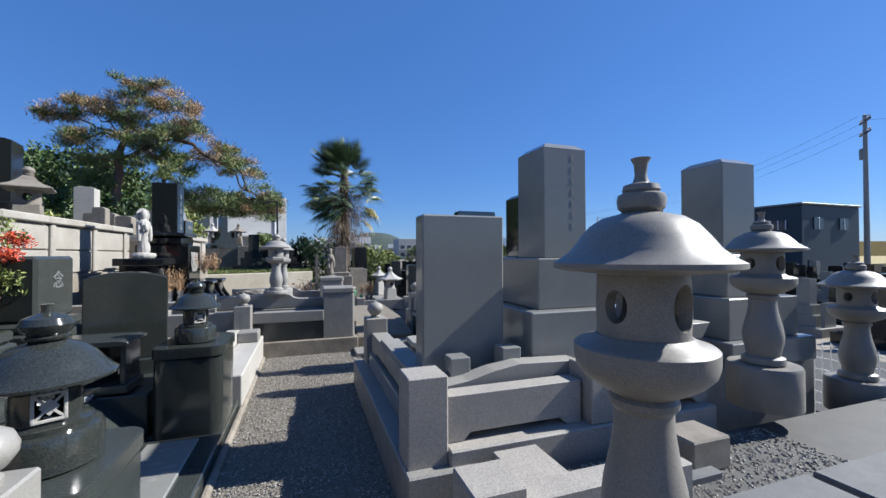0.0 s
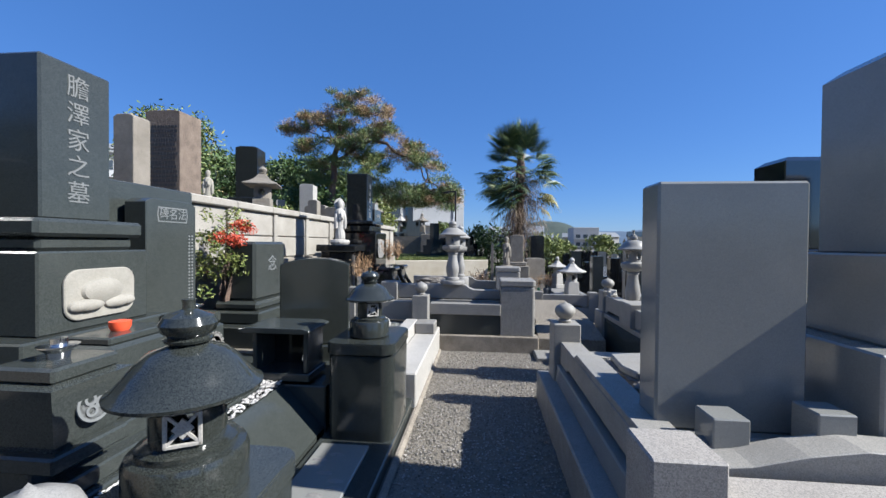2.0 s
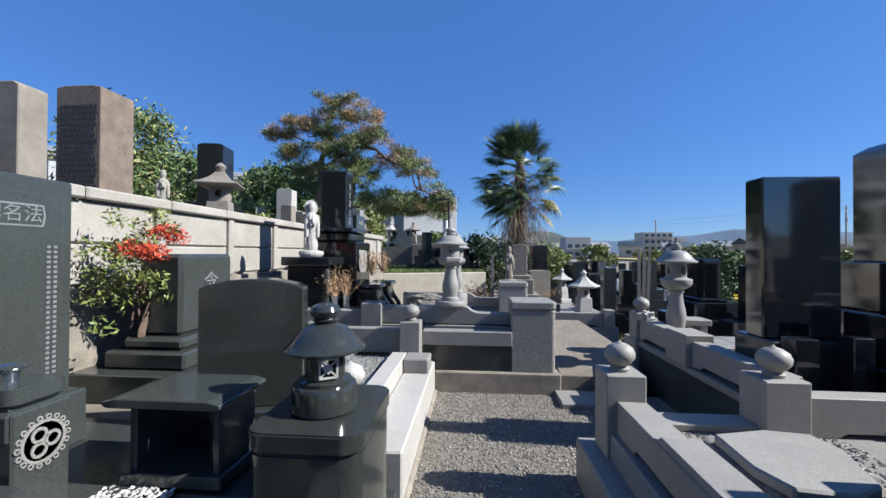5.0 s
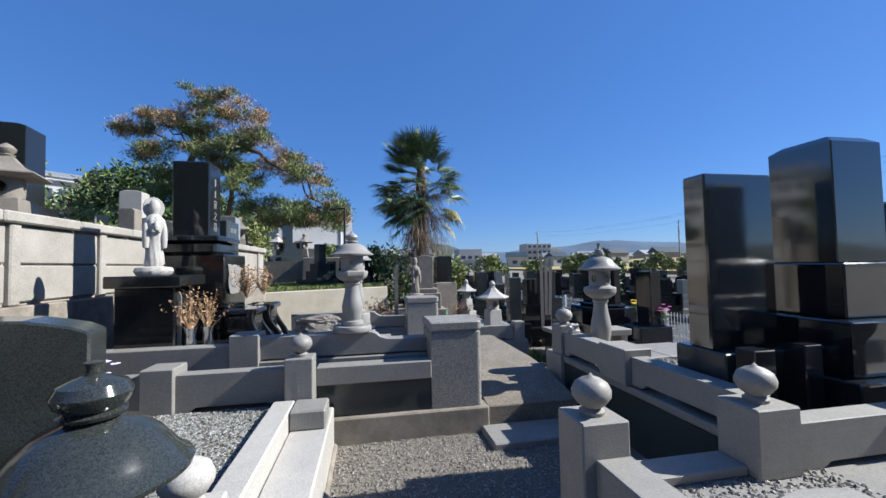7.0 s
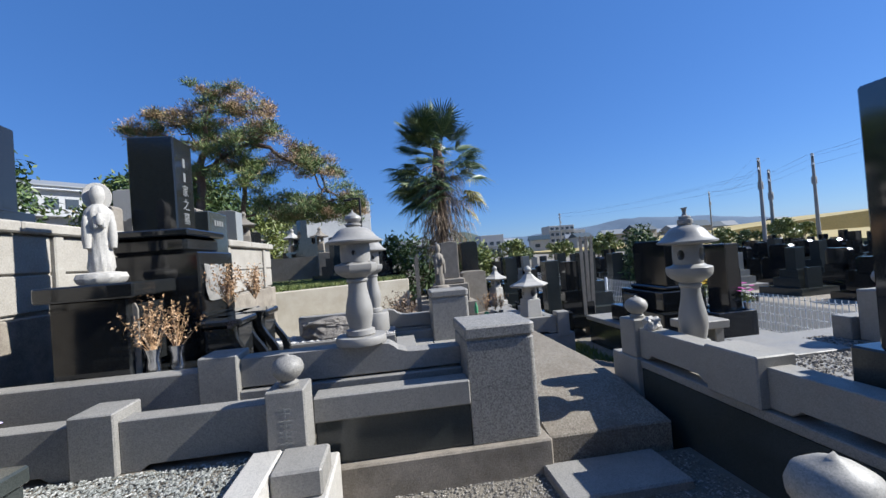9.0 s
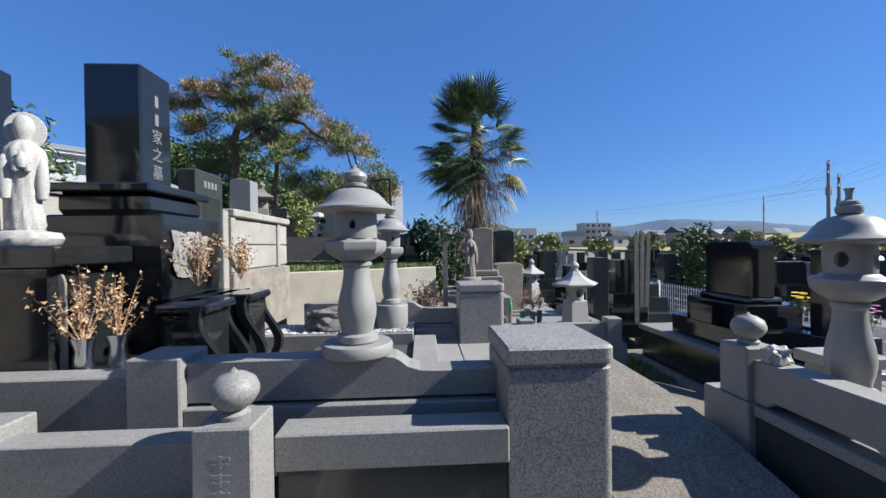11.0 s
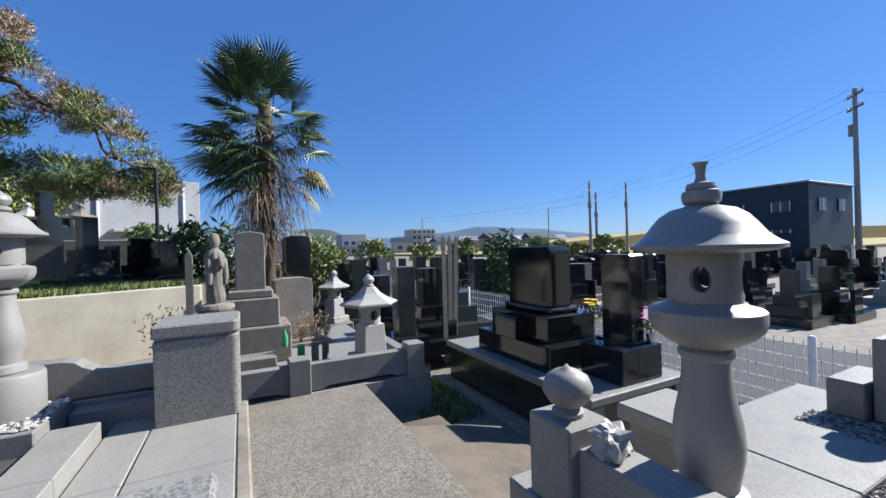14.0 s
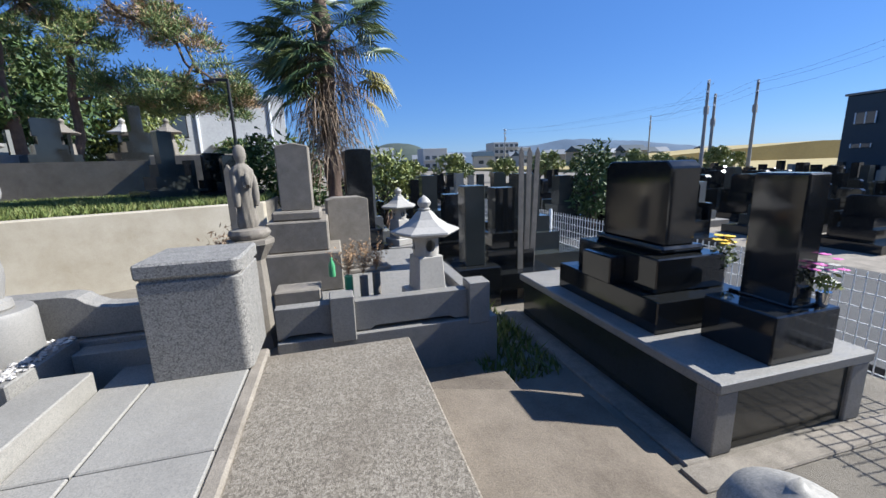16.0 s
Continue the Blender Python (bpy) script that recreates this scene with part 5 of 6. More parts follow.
bt = pillar_tomb(-4.52, 6.12, 1.8, 0.52, 0.42, 1.32, M_BROWN, 0.18, "brown weathered memorial stone covered with writing", 0, 0.02)
t = bmesh.new()
rng = np.random.RandomState(5)
for r in range(17):
    x = -0.2
    while x < 0.2:
        w = rng.uniform(0.02, 0.045)
        box(x, x + w, -0.2135, -0.2105, 0.26 + r * 0.062, 0.26 + r * 0.062 + 0.036, 0, t)
        x += w + 0.012
tagged(part("inscription", t, M_LETTER_D, bt, "rows of dark engraved writing"), kind="stuff")
pillar_tomb(-4.25, 5.15, 1.8, 0.26, 0.24, 1.0, M_OLD, 0.16, "pale grey stone pillar grave")
pillar_tomb(-4.3, 4.35, 1.8, 0.3, 0.24, 0.62, M_BLACK, 0.14, "black granite gravestone on the terrace")
pillar_tomb(-5.6, 9.78, 1.8, 0.50, 0.5, 1.2, M_BLACK, 0.7, "large dark gravestone on the terrace", 10)
pillar_tomb(-5.45, 12.6, 1.8, 0.42, 0.38, 1.1, M_WHITE, 0.35, "pale stone pillar grave", 5)
pillar_tomb(-4.9, 11.6, 1.8, 0.3, 0.28, 0.5, M_OLD, 0.2)
pillar_tomb(-4.3, 10.9, 1.8, 0.28, 0.28, 0.45, M_OLD, 0.2)
pillar_tomb(-3.95, 9.6, 1.8, 0.22, 0.2, 0.5, M_OLD, 0.15)
pillar_tomb(-3.9, 10.6, 1.8, 0.3, 0.26, 0.42, M_OLD, 0.15)
pillar_tomb(-3.3, 10.4, 1.78, 0.28, 0.26, 0.55, M_OLD, 0.15)
pillar_tomb(-3.2, 11.6, 1.78, 0.34, 0.3, 0.6, M_SLATE, 0.2)
pillar_tomb(-7.0, 7.0, 1.8, 0.5, 0.45, 0.9, M_BLACK, 0.4, "dark gravestone on the terrace", 12)
pillar_tomb(-6.0, 5.6, 1.8, 0.4, 0.4, 0.8, M_OLD, 0.3)
pillar_tomb(-5.4, 3.6, 1.8, 0.5, 0.4, 0.9, M_SLATE, 0.3)
solo("wall_plinth", box(-4.9, -4.1, 5.75, 6.5, 1.75, 1.98, 0.02), M_OLD, "stone plinth under the brown memorial", "plinth")


def roofed_lantern(x, y, z, s, mat, label, n=4, rz=0):
    e = thing("stone_lantern", label, "stone lantern", x, y, z, rz, "small roofed lanterns")
    e.scale = (s, s, s)
    part("base", box(-0.2, 0.2, -0.2, 0.2, 0, 0.12, 0.012), mat, e)
    part("shaft", box(-0.14, 0.14, -0.14, 0.14, 0.12, 0.46, 0.01, taper=0.12), mat, e)
    part("firebox", firebox(0.125, 0.46, 0.66), mat, e, "hollow light chamber", True)
    part("roof", lathe([(0.10, 0.655), (0.30, 0.665), (0.335, 0.69), (0.33, 0.705), (0.22, 0.75), (0.13, 0.81), (0.07, 0.88), (0.05, 0.885)], 6 if n == 6 else 4, turn=math.pi / 4), mat, e, "swept roof stone")
    part("finial", lathe([(0.05, 0.88), (0.06, 0.9), (0.04, 0.91), (0.06, 0.94), (0.065, 0.965), (0.04, 1.0), (0, 1.03)], 16), mat, e, "", True)
    return e


roofed_lantern(2.02, 10.4, 0.15, 1.0, M_WHITE, "pale stone lantern with a swept roof", 6, 10)
roofed_lantern(2.29, 13.65, 0.10, 0.97, M_WHITE, "pale stone lantern with a swept roof", 6, 30)
roofed_lantern(-4.05, 7.62, 1.8, 1.02, M_OLD, "mossy old stone lantern with a wide roof", 4, 20).scale = (1.2, 1.2, 1.02)
roofed_lantern(-3.3, 12.6, 1.78, 0.9, M_OLD, "mossy old stone lantern with a wide roof", 4, 20)
for k, xx in enumerate((-5.2, -3.9, -2.9)):
    roofed_lantern(xx, 19.2, 1.75, 1.1, M_OLD if k != 1 else M_WHITE, "old stone lantern on the second terrace", 6)

# ---- far plot in the middle ----
lowf = thing("stone_fence", "low grey granite fence of the far grave plot", "fence")
for x0, x1 in ((0.66, 1.10), (1.30, 2.32)):
    part("rail", arched_rail(x0, x1, 10.06, 10.18, 0.06, 0.33, "y", 0.03), M_GRAN, lowf)
part("base", box(0.66, 2.6, 10.02, 10.22, -0.42, 0.05, 0.008), M_GRAN, lowf)
for x0, x1, zt in ((1.10, 1.30, 0.40), (2.32, 2.52, 0.40)):
    fence_post(lowf, x0, x1, 10.0, 10.2, 0.0, zt, M_GRAN, False)
part("rail", box(2.36, 2.50, 10.2, 12.2, -0.42, 0.25, 0.008), M_GRAN, lowf)
solo("far_plot_base", box(0.66, 2.36, 10.22, 13.0, -0.42, 0.15, 0.01), M_GRAN, "granite base of the far grave plot", "plot", kind="structure")
g1 = thing("gravestone", "weathered grey stone pillar grave on stepped bases", "gravestone", 0.82, 11.45, 0.15)
g1.scale = (1, 1, 1.03)
part("base_stone", box(-0.42, 0.42, -0.4, 0.4, 0, 0.42, 0.015), M_OLD, g1)
part("upper_base", box(-0.32, 0.3, -0.32, 0.3, 0.42, 0.74, 0.015), M_OLD, g1)
part("collar", box(-0.26, 0.24, -0.26, 0.24, 0.74, 0.84, 0.02), M_OLD, g1)
part("shaft", prism([(-0.17, 0.84), (0.16, 0.84), (0.16, 1.50), (0.0, 1.53), (-0.17, 1.50)], -0.17, 0.16, "y", 0.01), M_OLD, g1)
solo("offering_stone", box(0.62, 1.02, 10.38, 10.66, 0.15, 0.38, 0.012), M_OLD, "small stepped offering stone", "stone block")
pillar_tomb(1.35, 11.9, 0.15, 0.5, 0.25, 0.85, M_OLD, 0.1, "brown rounded memorial stone", 8)
pillar_tomb(1.62, 13.6, -0.1, 0.42, 0.36, 1.3, M_BLACK, 0.55, "black granite gravestone on a plain base", 4)
for k, (xx, yy, m2) in enumerate(((1.28, 10.55, M_GREENP), (1.42, 10.5, M_OLD), (1.55, 10.6, M_OLD))):
    cn = thing("flower_can", "narrow flower holder with dry stalks", "vase", xx, yy, 0.15)
    part("tube", lathe([(0.035, 0), (0.04, 0.02), (0.04, 0.28), (0.03, 0.28), (0, 0.26)], 14), m2, cn, "", True)
    dried_bunch(xx, yy, 0.33, 0.34, 16, 20 + k, False)
solo("bottle", lathe([(0.03, 0.4), (0.032, 0.41), (0.032, 0.52), (0.012, 0.56), (0.012, 0.59), (0, 0.59)], 14, None, 1.13, 10.7), M_GREENP, "small green plastic bottle by the grave", "bottle", smooth=True)

# ---- black granite grave on the large base ----
kb = thing("black_grave_platform", "dark polished granite base of the black graves", "platform")
part("wall", box(3.40, 4.70, 8.44, 11.06, -0.42, 0.02, 0.008), M_GREEN_D, kb)
part("coping", box(3.36, 4.74, 8.40, 11.10, 0.02, 0.10, 0.012), M_GRAN, kb, "grey granite coping")
part("corner", box(3.375, 3.54, 8.415, 8.57, -0.42, 0.018, 0.008), M_GRAN, kb)
part("corner", box(4.56, 4.725, 8.415, 8.57, -0.42, 0.018, 0.008), M_GRAN, kb)
solo("base_kerb", box(3.10, 4.9, 8.20, 8.39, -0.45, -0.40, 0.01), M_CONC, "concrete kerb before the grave base", "kerb", kind="structure")
solo("base_kerb_side", box(3.16, 3.35, 8.39, 11.2, -0.45, -0.40, 0.01), M_CONC, "concrete kerb before the grave base", "kerb", kind="structure")
kt = thing("gravestone", "wide polished black granite gravestone on stepped bases", "gravestone", 3.99, 9.81, 0.10)
kt.scale = (1, 1, 1.12)
part("base_stone", box(-0.46, 0.46, -0.72, 0.66, 0, 0.24, 0.01), M_BLACK, kt)
part("middle_base", box(-0.34, 0.36, -0.56, 0.5, 0.24, 0.50, 0.01), M_BLACK, kt)
part("moulding", box(-0.20, 0.24, -0.46, 0.42, 0.50, 0.56, 0.02), M_BLACK, kt)
part("stone", prism([(-0.42, 0.56), (0.38, 0.56), (0.38, 1.14), (0.32, 1.19), (-0.36, 1.19), (-0.42, 1.14)], -0.14, 0.16, "x", 0.01), M_BLACK, kt)
part("incense_stand", box(-0.50, -0.34, -0.2, 0.2, 0.24, 0.46, 0.01), M_BLACK, kt)
ss = thing("gravestone", "slender polished black granite memorial stone on a block", "gravestone", 4.14, 8.75, 0.10)
part("base_stone", box(-0.29, 0.29, -0.28, 0.24, 0, 0.34, 0.01), M_BLACK, ss)
part("stone", box(0.0, 0.20, -0.16, 0.20, 0.34, 1.23, 0.012), M_BLACK, ss)
part("stone_foot", box(-0.06, 0.25, -0.21, 0.24, 0.34, 0.36, 0.006), M_BLACK, ss)
fl = thing("grave_flowers", "steel cup with yellow and magenta flowers", "flowers", 4.34, 8.53, 0.44)
part("cup", lathe([(0.03, 0), (0.035, 0.03), (0.045, 0.1), (0, 0.09)], 16), M_STEEL, fl, "", True)
blossoms(fl, 9, 0.05, 0.22, M_PINK, 4)
blossoms(fl, 5, 0.05, 0.16, M_WHITE, 5)
vv, ff = [], []
leaf_cloud(vv, ff, (0, 0, 0.16), 0.08, 70, 0.03, np.random.RandomState(6))
scatter_mesh("leaves", vv, ff, M_NGREEN, "", "", parent=fl)
fl2 = thing("grave_flowers", "yellow flowers with green leaves in a grave vase", "flowers", 4.38, 9.3, 0.369)
part("cup", lathe([(0.03, 0), (0.035, 0.03), (0.045, 0.16), (0, 0.15)], 16), M_STEEL, fl2, "", True)
blossoms(fl2, 7, 0.035, 0.36, M_YEL, 7, 0.04)
vv, ff = [], []
leaf_cloud(vv, ff, (0, 0, 0.25), 0.1, 90, 0.035, np.random.RandomState(7), 1.4)
scatter_mesh("leaves", vv, ff, M_NGREEN, "", "", parent=fl2)


# ---- mesh fence ----
def wire_fence(x, y0, y1, z0, z1, pitch=2.0):
    e = thing("wire_fence", "white coated wire mesh fence along the lane", "fence")
    y = y0
    while y <= y1 + 0.01:
        part("post", lathe([(0.03, z0), (0.03, z1 + 0.03), (0.02, z1 + 0.045), (0, z1 + 0.045)], 12, None, x, y), M_WIRE, e, "", True)
        y += pitch
    y = y0
    while y < y1 - 0.01:
        t = bmesh.new()
        k = 0.06
        while k < pitch - 0.03:
            box(x - 0.004, x + 0.004, y + k - 0.004, y + k + 0.004, z0 + 0.08, z1, 0, t)
            k += 0.075
        for zz in np.linspace(z0 + 0.1, z1 - 0.05, 7):
            box(x - 0.004, x + 0.004, y + 0.03, y + pitch - 0.03, zz - 0.004, zz + 0.004, 0, t)
        part("mesh_panel", t, M_WIRE, e)
        y += pitch
    return e


wire_fence(5.25, 1.6, 19.6, -0.38, 0.52)

rag = thing("crumpled_cloth", "crumpled pale cloth tied at the fence post", "cloth", 1.83, 6.90, 0.715)
part("cloth", boulder(0.13, 0.12, 0.10, 6.0, False, 3, 0.5), M_WHITE, rag)


# ---- the wide cemetery to the right and behind ----
def field_tomb(kind, mat):
    e = thing("gravestone", {"tower": "dark polished granite gravestone on stepped bases", "wide": "low wide dark granite gravestone on a base", "pale": "grey granite gravestone on stepped bases"}[kind], "gravestone", 0, 0, 0, 0, "graves of the wide cemetery")
    part("base_stone", box(-0.75, 0.75, -0.7, 0.7, 0, 0.26, 0), M_GRAN if kind == "pale" else mat, e)
    part("middle_base", box(-0.46, 0.46, -0.42, 0.42, 0.26, 0.58, 0), mat, e)
    part("upper_base", box(-0.32, 0.32, -0.3, 0.3, 0.58, 0.86, 0), mat, e)
    if kind == "wide":
        part("stone", prism([(-0.42, 0.86), (0.42, 0.86), (0.42, 1.34), (0.34, 1.42), (-0.34, 1.42), (-0.42, 1.34)], -0.11, 0.11, "y", 0.01), mat, e)
    else:
        part("stone", box(-0.18, 0.18, -0.18, 0.18, 0.86, 1.62, 0), mat, e)
    part("tablet", box(0.52, 0.62, -0.3, 0.25, 0.26, 0.95, 0), mat, e)
    return e


protos = [field_tomb("tower", M_BLACK), field_tomb("wide", M_BLACK), field_tomb("pale", M_SLATE), field_tomb("tower", M_GREEN)]
spots = []
rng = np.random.RandomState(21)
for row, yy in enumerate(np.arange(2.5, 31, 1.9)):
    for xx in np.arange(11.2, 30.0, 1.7):
        if rng.rand() < 0.12:
            continue
        spots.append((xx + rng.uniform(-0.15, 0.15), yy + rng.uniform(-0.3, 0.3), -0.42, 90 if row % 2 else -90))
for yy in np.arange(13.8, 34, 2.0):
    for xx in np.arange(1.7, 9.5, 1.7):
        if 5.0 < xx < 6.6 and yy < 24 or rng.rand() < 0.15 or (yy < 15 and xx < 3):
            continue
        spots.append((xx + rng.uniform(-0.2, 0.2), yy + rng.uniform(-0.3, 0.3), -0.42, rng.choice([90, -90, 0])))
for xx, yy in ((3.5, 12.0), (4.35, 12.9)):
    spots.append((xx, yy, -0.2, 90))
used = set()
for x, y, z, a in spots:
    k = int(rng.choice([0, 0, 0, 1, 1, 1, 2, 3, 3]))
    m = pose(x, y, z, 0, 0, a)
    if k in used:
        ob = copy_thing(protos[k], m)
    else:
        used.add(k)
        ob = protos[k]
        ob.matrix_basis = m
    s = rng.uniform(0.66, 0.92) if x > 9.6 else rng.uniform(0.78, 1.02)
    ob.scale = (s, s, s * rng.uniform(0.9, 1.1))
solo("cemetery_paving", box(9.3, 36, 1.0, 32, -0.42, -0.405, 0), M_CONC, "pale concrete ground between the far graves", "paving", kind="structure")
solo("lantern_plinth", box(2.0, 2.58, 13.36, 13.94, -0.42, 0.10, 0.012), M_GRAN, "low granite plinth under the far lantern", "plinth")
sd = thing("gravestone", "narrow dark green granite gravestone with moss", "gravestone", 2.95, 11.7, -0.42)
part("base_stone", box(-0.3, 0.3, -0.3, 0.3, 0, 0.55, 0.01), M_BLACK, sd)
part("shaft", box(-0.14, 0.14, -0.14, 0.14, 0.55, 1.6, 0.01), M_GREEN, sd)
# graves on the second terrace
for x, y, k, s in ((-3.4, 18.6, 0, 0.72), (-1.9, 15.8, 3, 0.7), (-6.2, 18.2, 2, 0.7), (-7.6, 17.9, 2, 0.8), (-4.9, 18.0, 1, 0.6), (-1.1, 16.0, 1, 0.55), (-0.6, 15.2, 1, 0.5), (-9.0, 17.6, 0, 0.85)):
    ob = copy_thing(protos[k], pose(x, y, 1.75 if y > 17.2 and x < -2.7 else 0.93, 0, 0, 40))
    ob.scale = (s, s, s * 1.15)
wp = thing("wooden_post", "grey wooden grave boards standing upright", "grave boards", 0.18, 11.3, -0.1)
for k in range(3):
    part("board", prism([(-0.04, 0), (0.04, 0), (0.035, 1.55), (0, 1.62), (-0.035, 1.55)], 0.03 * k, 0.03 * k + 0.012, "y", 0.002), M_OLD, wp)
wp2 = thing("wooden_post", "grey wooden grave boards standing upright", "grave boards", 3.62, 11.6, -0.42)
for k in range(3):
    part("board", prism([(-0.04 + 0.1 * k, 0), (0.04 + 0.1 * k, 0), (0.035 + 0.14 * k, 2.0), (0.14 * k, 2.08), (-0.035 + 0.14 * k, 2.0)], 0.04 * k, 0.04 * k + 0.012, "y", 0.002), M_OLD, wp2)


# ---- trees ----
def limb(bm, a, b, ra, rb, n=8, bend=0.0, seed=0):
    """A tapered limb from a to b that wanders a little."""
    a, b = Vector(a), Vector(b)
    steps, last = 7, None
    ax = (b - a).normalized()
    side = ax.orthogonal().normalized()
    up = ax.cross(side)
    for k in range(steps + 1):
        q = k / steps
        c = a.lerp(b, q) + Vector([noise.noise(Vector((seed, q * 2.5, j * 7.3))) for j in range(3)]) * bend * (b - a).length * math.sin(math.pi * q)
        r = ra + (rb - ra) * q
        ring = [bm.verts.new(c + (side * math.cos(i * 6.2832 / n) + up * math.sin(i * 6.2832 / n)) * r) for i in range(n)]
        if last:
            for i in range(n):
                bm.faces.new((last[i], last[(i + 1) % n], ring[(i + 1) % n], ring[i]))
        last = ring


def pine(x, y, z):
    """Old pine: leaning trunks, long bare limbs and separate flat needle masses (x, z, half width, half height, brown share)."""
    e = thing("pine_tree", "old spreading pine with green and browning needles", "tree", x, y, z)
    bm = bmesh.new()
    limb(bm, (-2.3, 0, -0.7), (-2.5, 0, 5.0), 0.30, 0.20, 10, 0.08, 1)
    limb(bm, (-2.5, 0, 5.0), (-1.4, -0.2, 8.3), 0.20, 0.05, 8, 0.15, 2)
    limb(bm, (-1.0, 0.6, -0.7), (-0.3, 0.4, 4.4), 0.22, 0.12, 8, 0.12, 3)
    limb(bm, (-2.5, 0, 4.8), (0.2, 0.1, 6.2), 0.15, 0.11, 8, 0.12, 4)
    limb(bm, (0.2, 0.1, 6.2), (2.8, 0, 5.0), 0.11, 0.08, 8, 0.14, 5)
    limb(bm, (2.8, 0, 5.0), (5.3, 0, 2.9), 0.08, 0.03, 6, 0.16, 6)
    joints = [Vector(p) for p in ((-2.5, 0, 4.4), (-2.2, 0, 6.0), (-1.6, -0.2, 7.6), (-0.3, 0.4, 4.2), (0.2, 0.1, 6.2), (2.6, 0, 5.0), (4.2, 0, 3.8), (-0.6, 0.5, 2.6))]
    masses = [(-1.4, 8.3, 1.4, 0.6, 0.6), (0.5, 7.9, 1.0, 0.2, 0.7), (-3.7, 7.2, 1.2, 0.45, 0.8), (-5.5, 6.9, 0.7, 0.25, 0.9), (-4.2, 5.6, 0.8, 0.5, 0.3), (-3.5, 4.2, 0.9, 0.7, 0.1),
              (-1.1, 5.4, 1.4, 0.75, 0.15), (0.3, 4.5, 1.1, 0.7, 0.1), (1.3, 6.6, 0.8, 0.45, 0.8), (2.5, 5.5, 1.1, 0.45, 0.75), (4.0, 4.6, 1.1, 0.5, 0.6), (4.6, 3.0, 1.6, 0.6, 0.3),
              (5.6, 2.6, 0.7, 0.6, 0.5), (1.3, 2.9, 1.0, 0.7, 0.1), (-2.2, 6.8, 1.0, 0.5, 0.4), (-0.3, 6.4, 0.9, 0.4, 0.35), (3.3, 2.5, 0.8, 0.45, 0.3)]
    rng = np.random.RandomState(3)
    green, brown = ([], []), ([], [])
    for k, (mx, mz, mw, mh, share) in enumerate(masses):
        c0 = Vector((mx, rng.uniform(-0.6, 0.6), mz))
        near = min(joints, key=lambda j: (j - c0).length + (1.5 if j.z > c0.z + 0.6 else 0))
        limb(bm, near, c0, 0.065, 0.02, 6, 0.25, 20 + k)
        for _ in range(int(8 + 22 * mw * mh)):
            c = c0 + Vector((rng.uniform(-1, 1) * mw, rng.normal(0, 0.5) * (0.5 + mw * 0.5), rng.uniform(-1.1, 1.1) * mh))
            limb(bm, c0.lerp(near, 0.15), c, 0.02, 0.006, 4, 0.2, k)
            verts, faces = brown if rng.uniform() < share * 0.7 else green
            r = rng.uniform(0.25, 0.48)
            for _ in range(210):
                d = Vector((rng.normal(0, 1), rng.normal(0, 1), rng.normal(0, 0.5)))
                p = c + d * r * 0.6
                out = Vector((d.x, d.y, abs(d.z) + 0.55)).normalized()
                u = (out + Vector(rng.normal(0, 0.5, 3))).normalized() * rng.uniform(0.12, 0.26)
                v = u.cross(Vector(rng.normal(0, 1, 3))).normalized() * rng.uniform(0.012, 0.028)
                i = len(verts)
                verts += [tuple(p - v), tuple(p + v), tuple(p + u)]
                faces.append((i, i + 1, i + 2))
    part("trunk", bm, M_BARK, e, "", True)
    scatter_mesh("crown", *green, M_NEEDLE, "green needle clumps", "", parent=e)
    scatter_mesh("dry_crown", *brown, M_NEEDLE_B, "browning needle clumps", "", parent=e)
    return e


pine(-6.9, 24.0, 1.5).scale = (0.86, 0.9, 1.0)


def fan_leaf(verts, faces, base, d, stem, fan, segs, droop, rng, spread=2.0, wide=0.03):
    """One palm leaf: a stalk and a fan of narrow folded blades whose tips hang."""
    hub = base + d * stem + Vector((0, 0, -droop * stem * 0.25))
    side = d.cross(Vector((0, 0, 1)))
    side = side.normalized() if side.length > 0.05 else Vector((1, 0, 0))
    roll = rng.uniform(-0.5, 0.5)
    up = side.cross(d).normalized()
    side, up = side * math.cos(roll) + up * math.sin(roll), up * math.cos(roll) - side * math.sin(roll)
    i = len(verts)
    w = side * 0.013
    verts += [tuple(base - w), tuple(base + w), tuple(hub + w), tuple(hub - w)]
    faces.append((i, i + 1, i + 2, i + 3))
    for s in range(segs):
        a = -spread + 2 * spread * s / (segs - 1)
        dd = (d * math.cos(a) + side * math.sin(a) + up * 0.22 * math.cos(a)).normalized()
        L = fan * (0.70 + 0.30 * math.cos(a * 0.7)) * rng.uniform(0.82, 1.1)
        mid = hub + dd * L * 0.58
        tip = hub + dd * L + Vector((0, 0, -L * droop * rng.uniform(0.6, 1.3)))
        perp = dd.cross(up).normalized() * wide
        i = len(verts)
        verts += [tuple(hub), tuple(mid - perp), tuple(tip), tuple(mid + perp), tuple(mid + up * wide * 0.7)]
        faces.extend(((i, i + 1, i + 4), (i + 1, i + 2, i + 4), (i + 2, i + 3, i + 4), (i + 3, i, i + 4)))


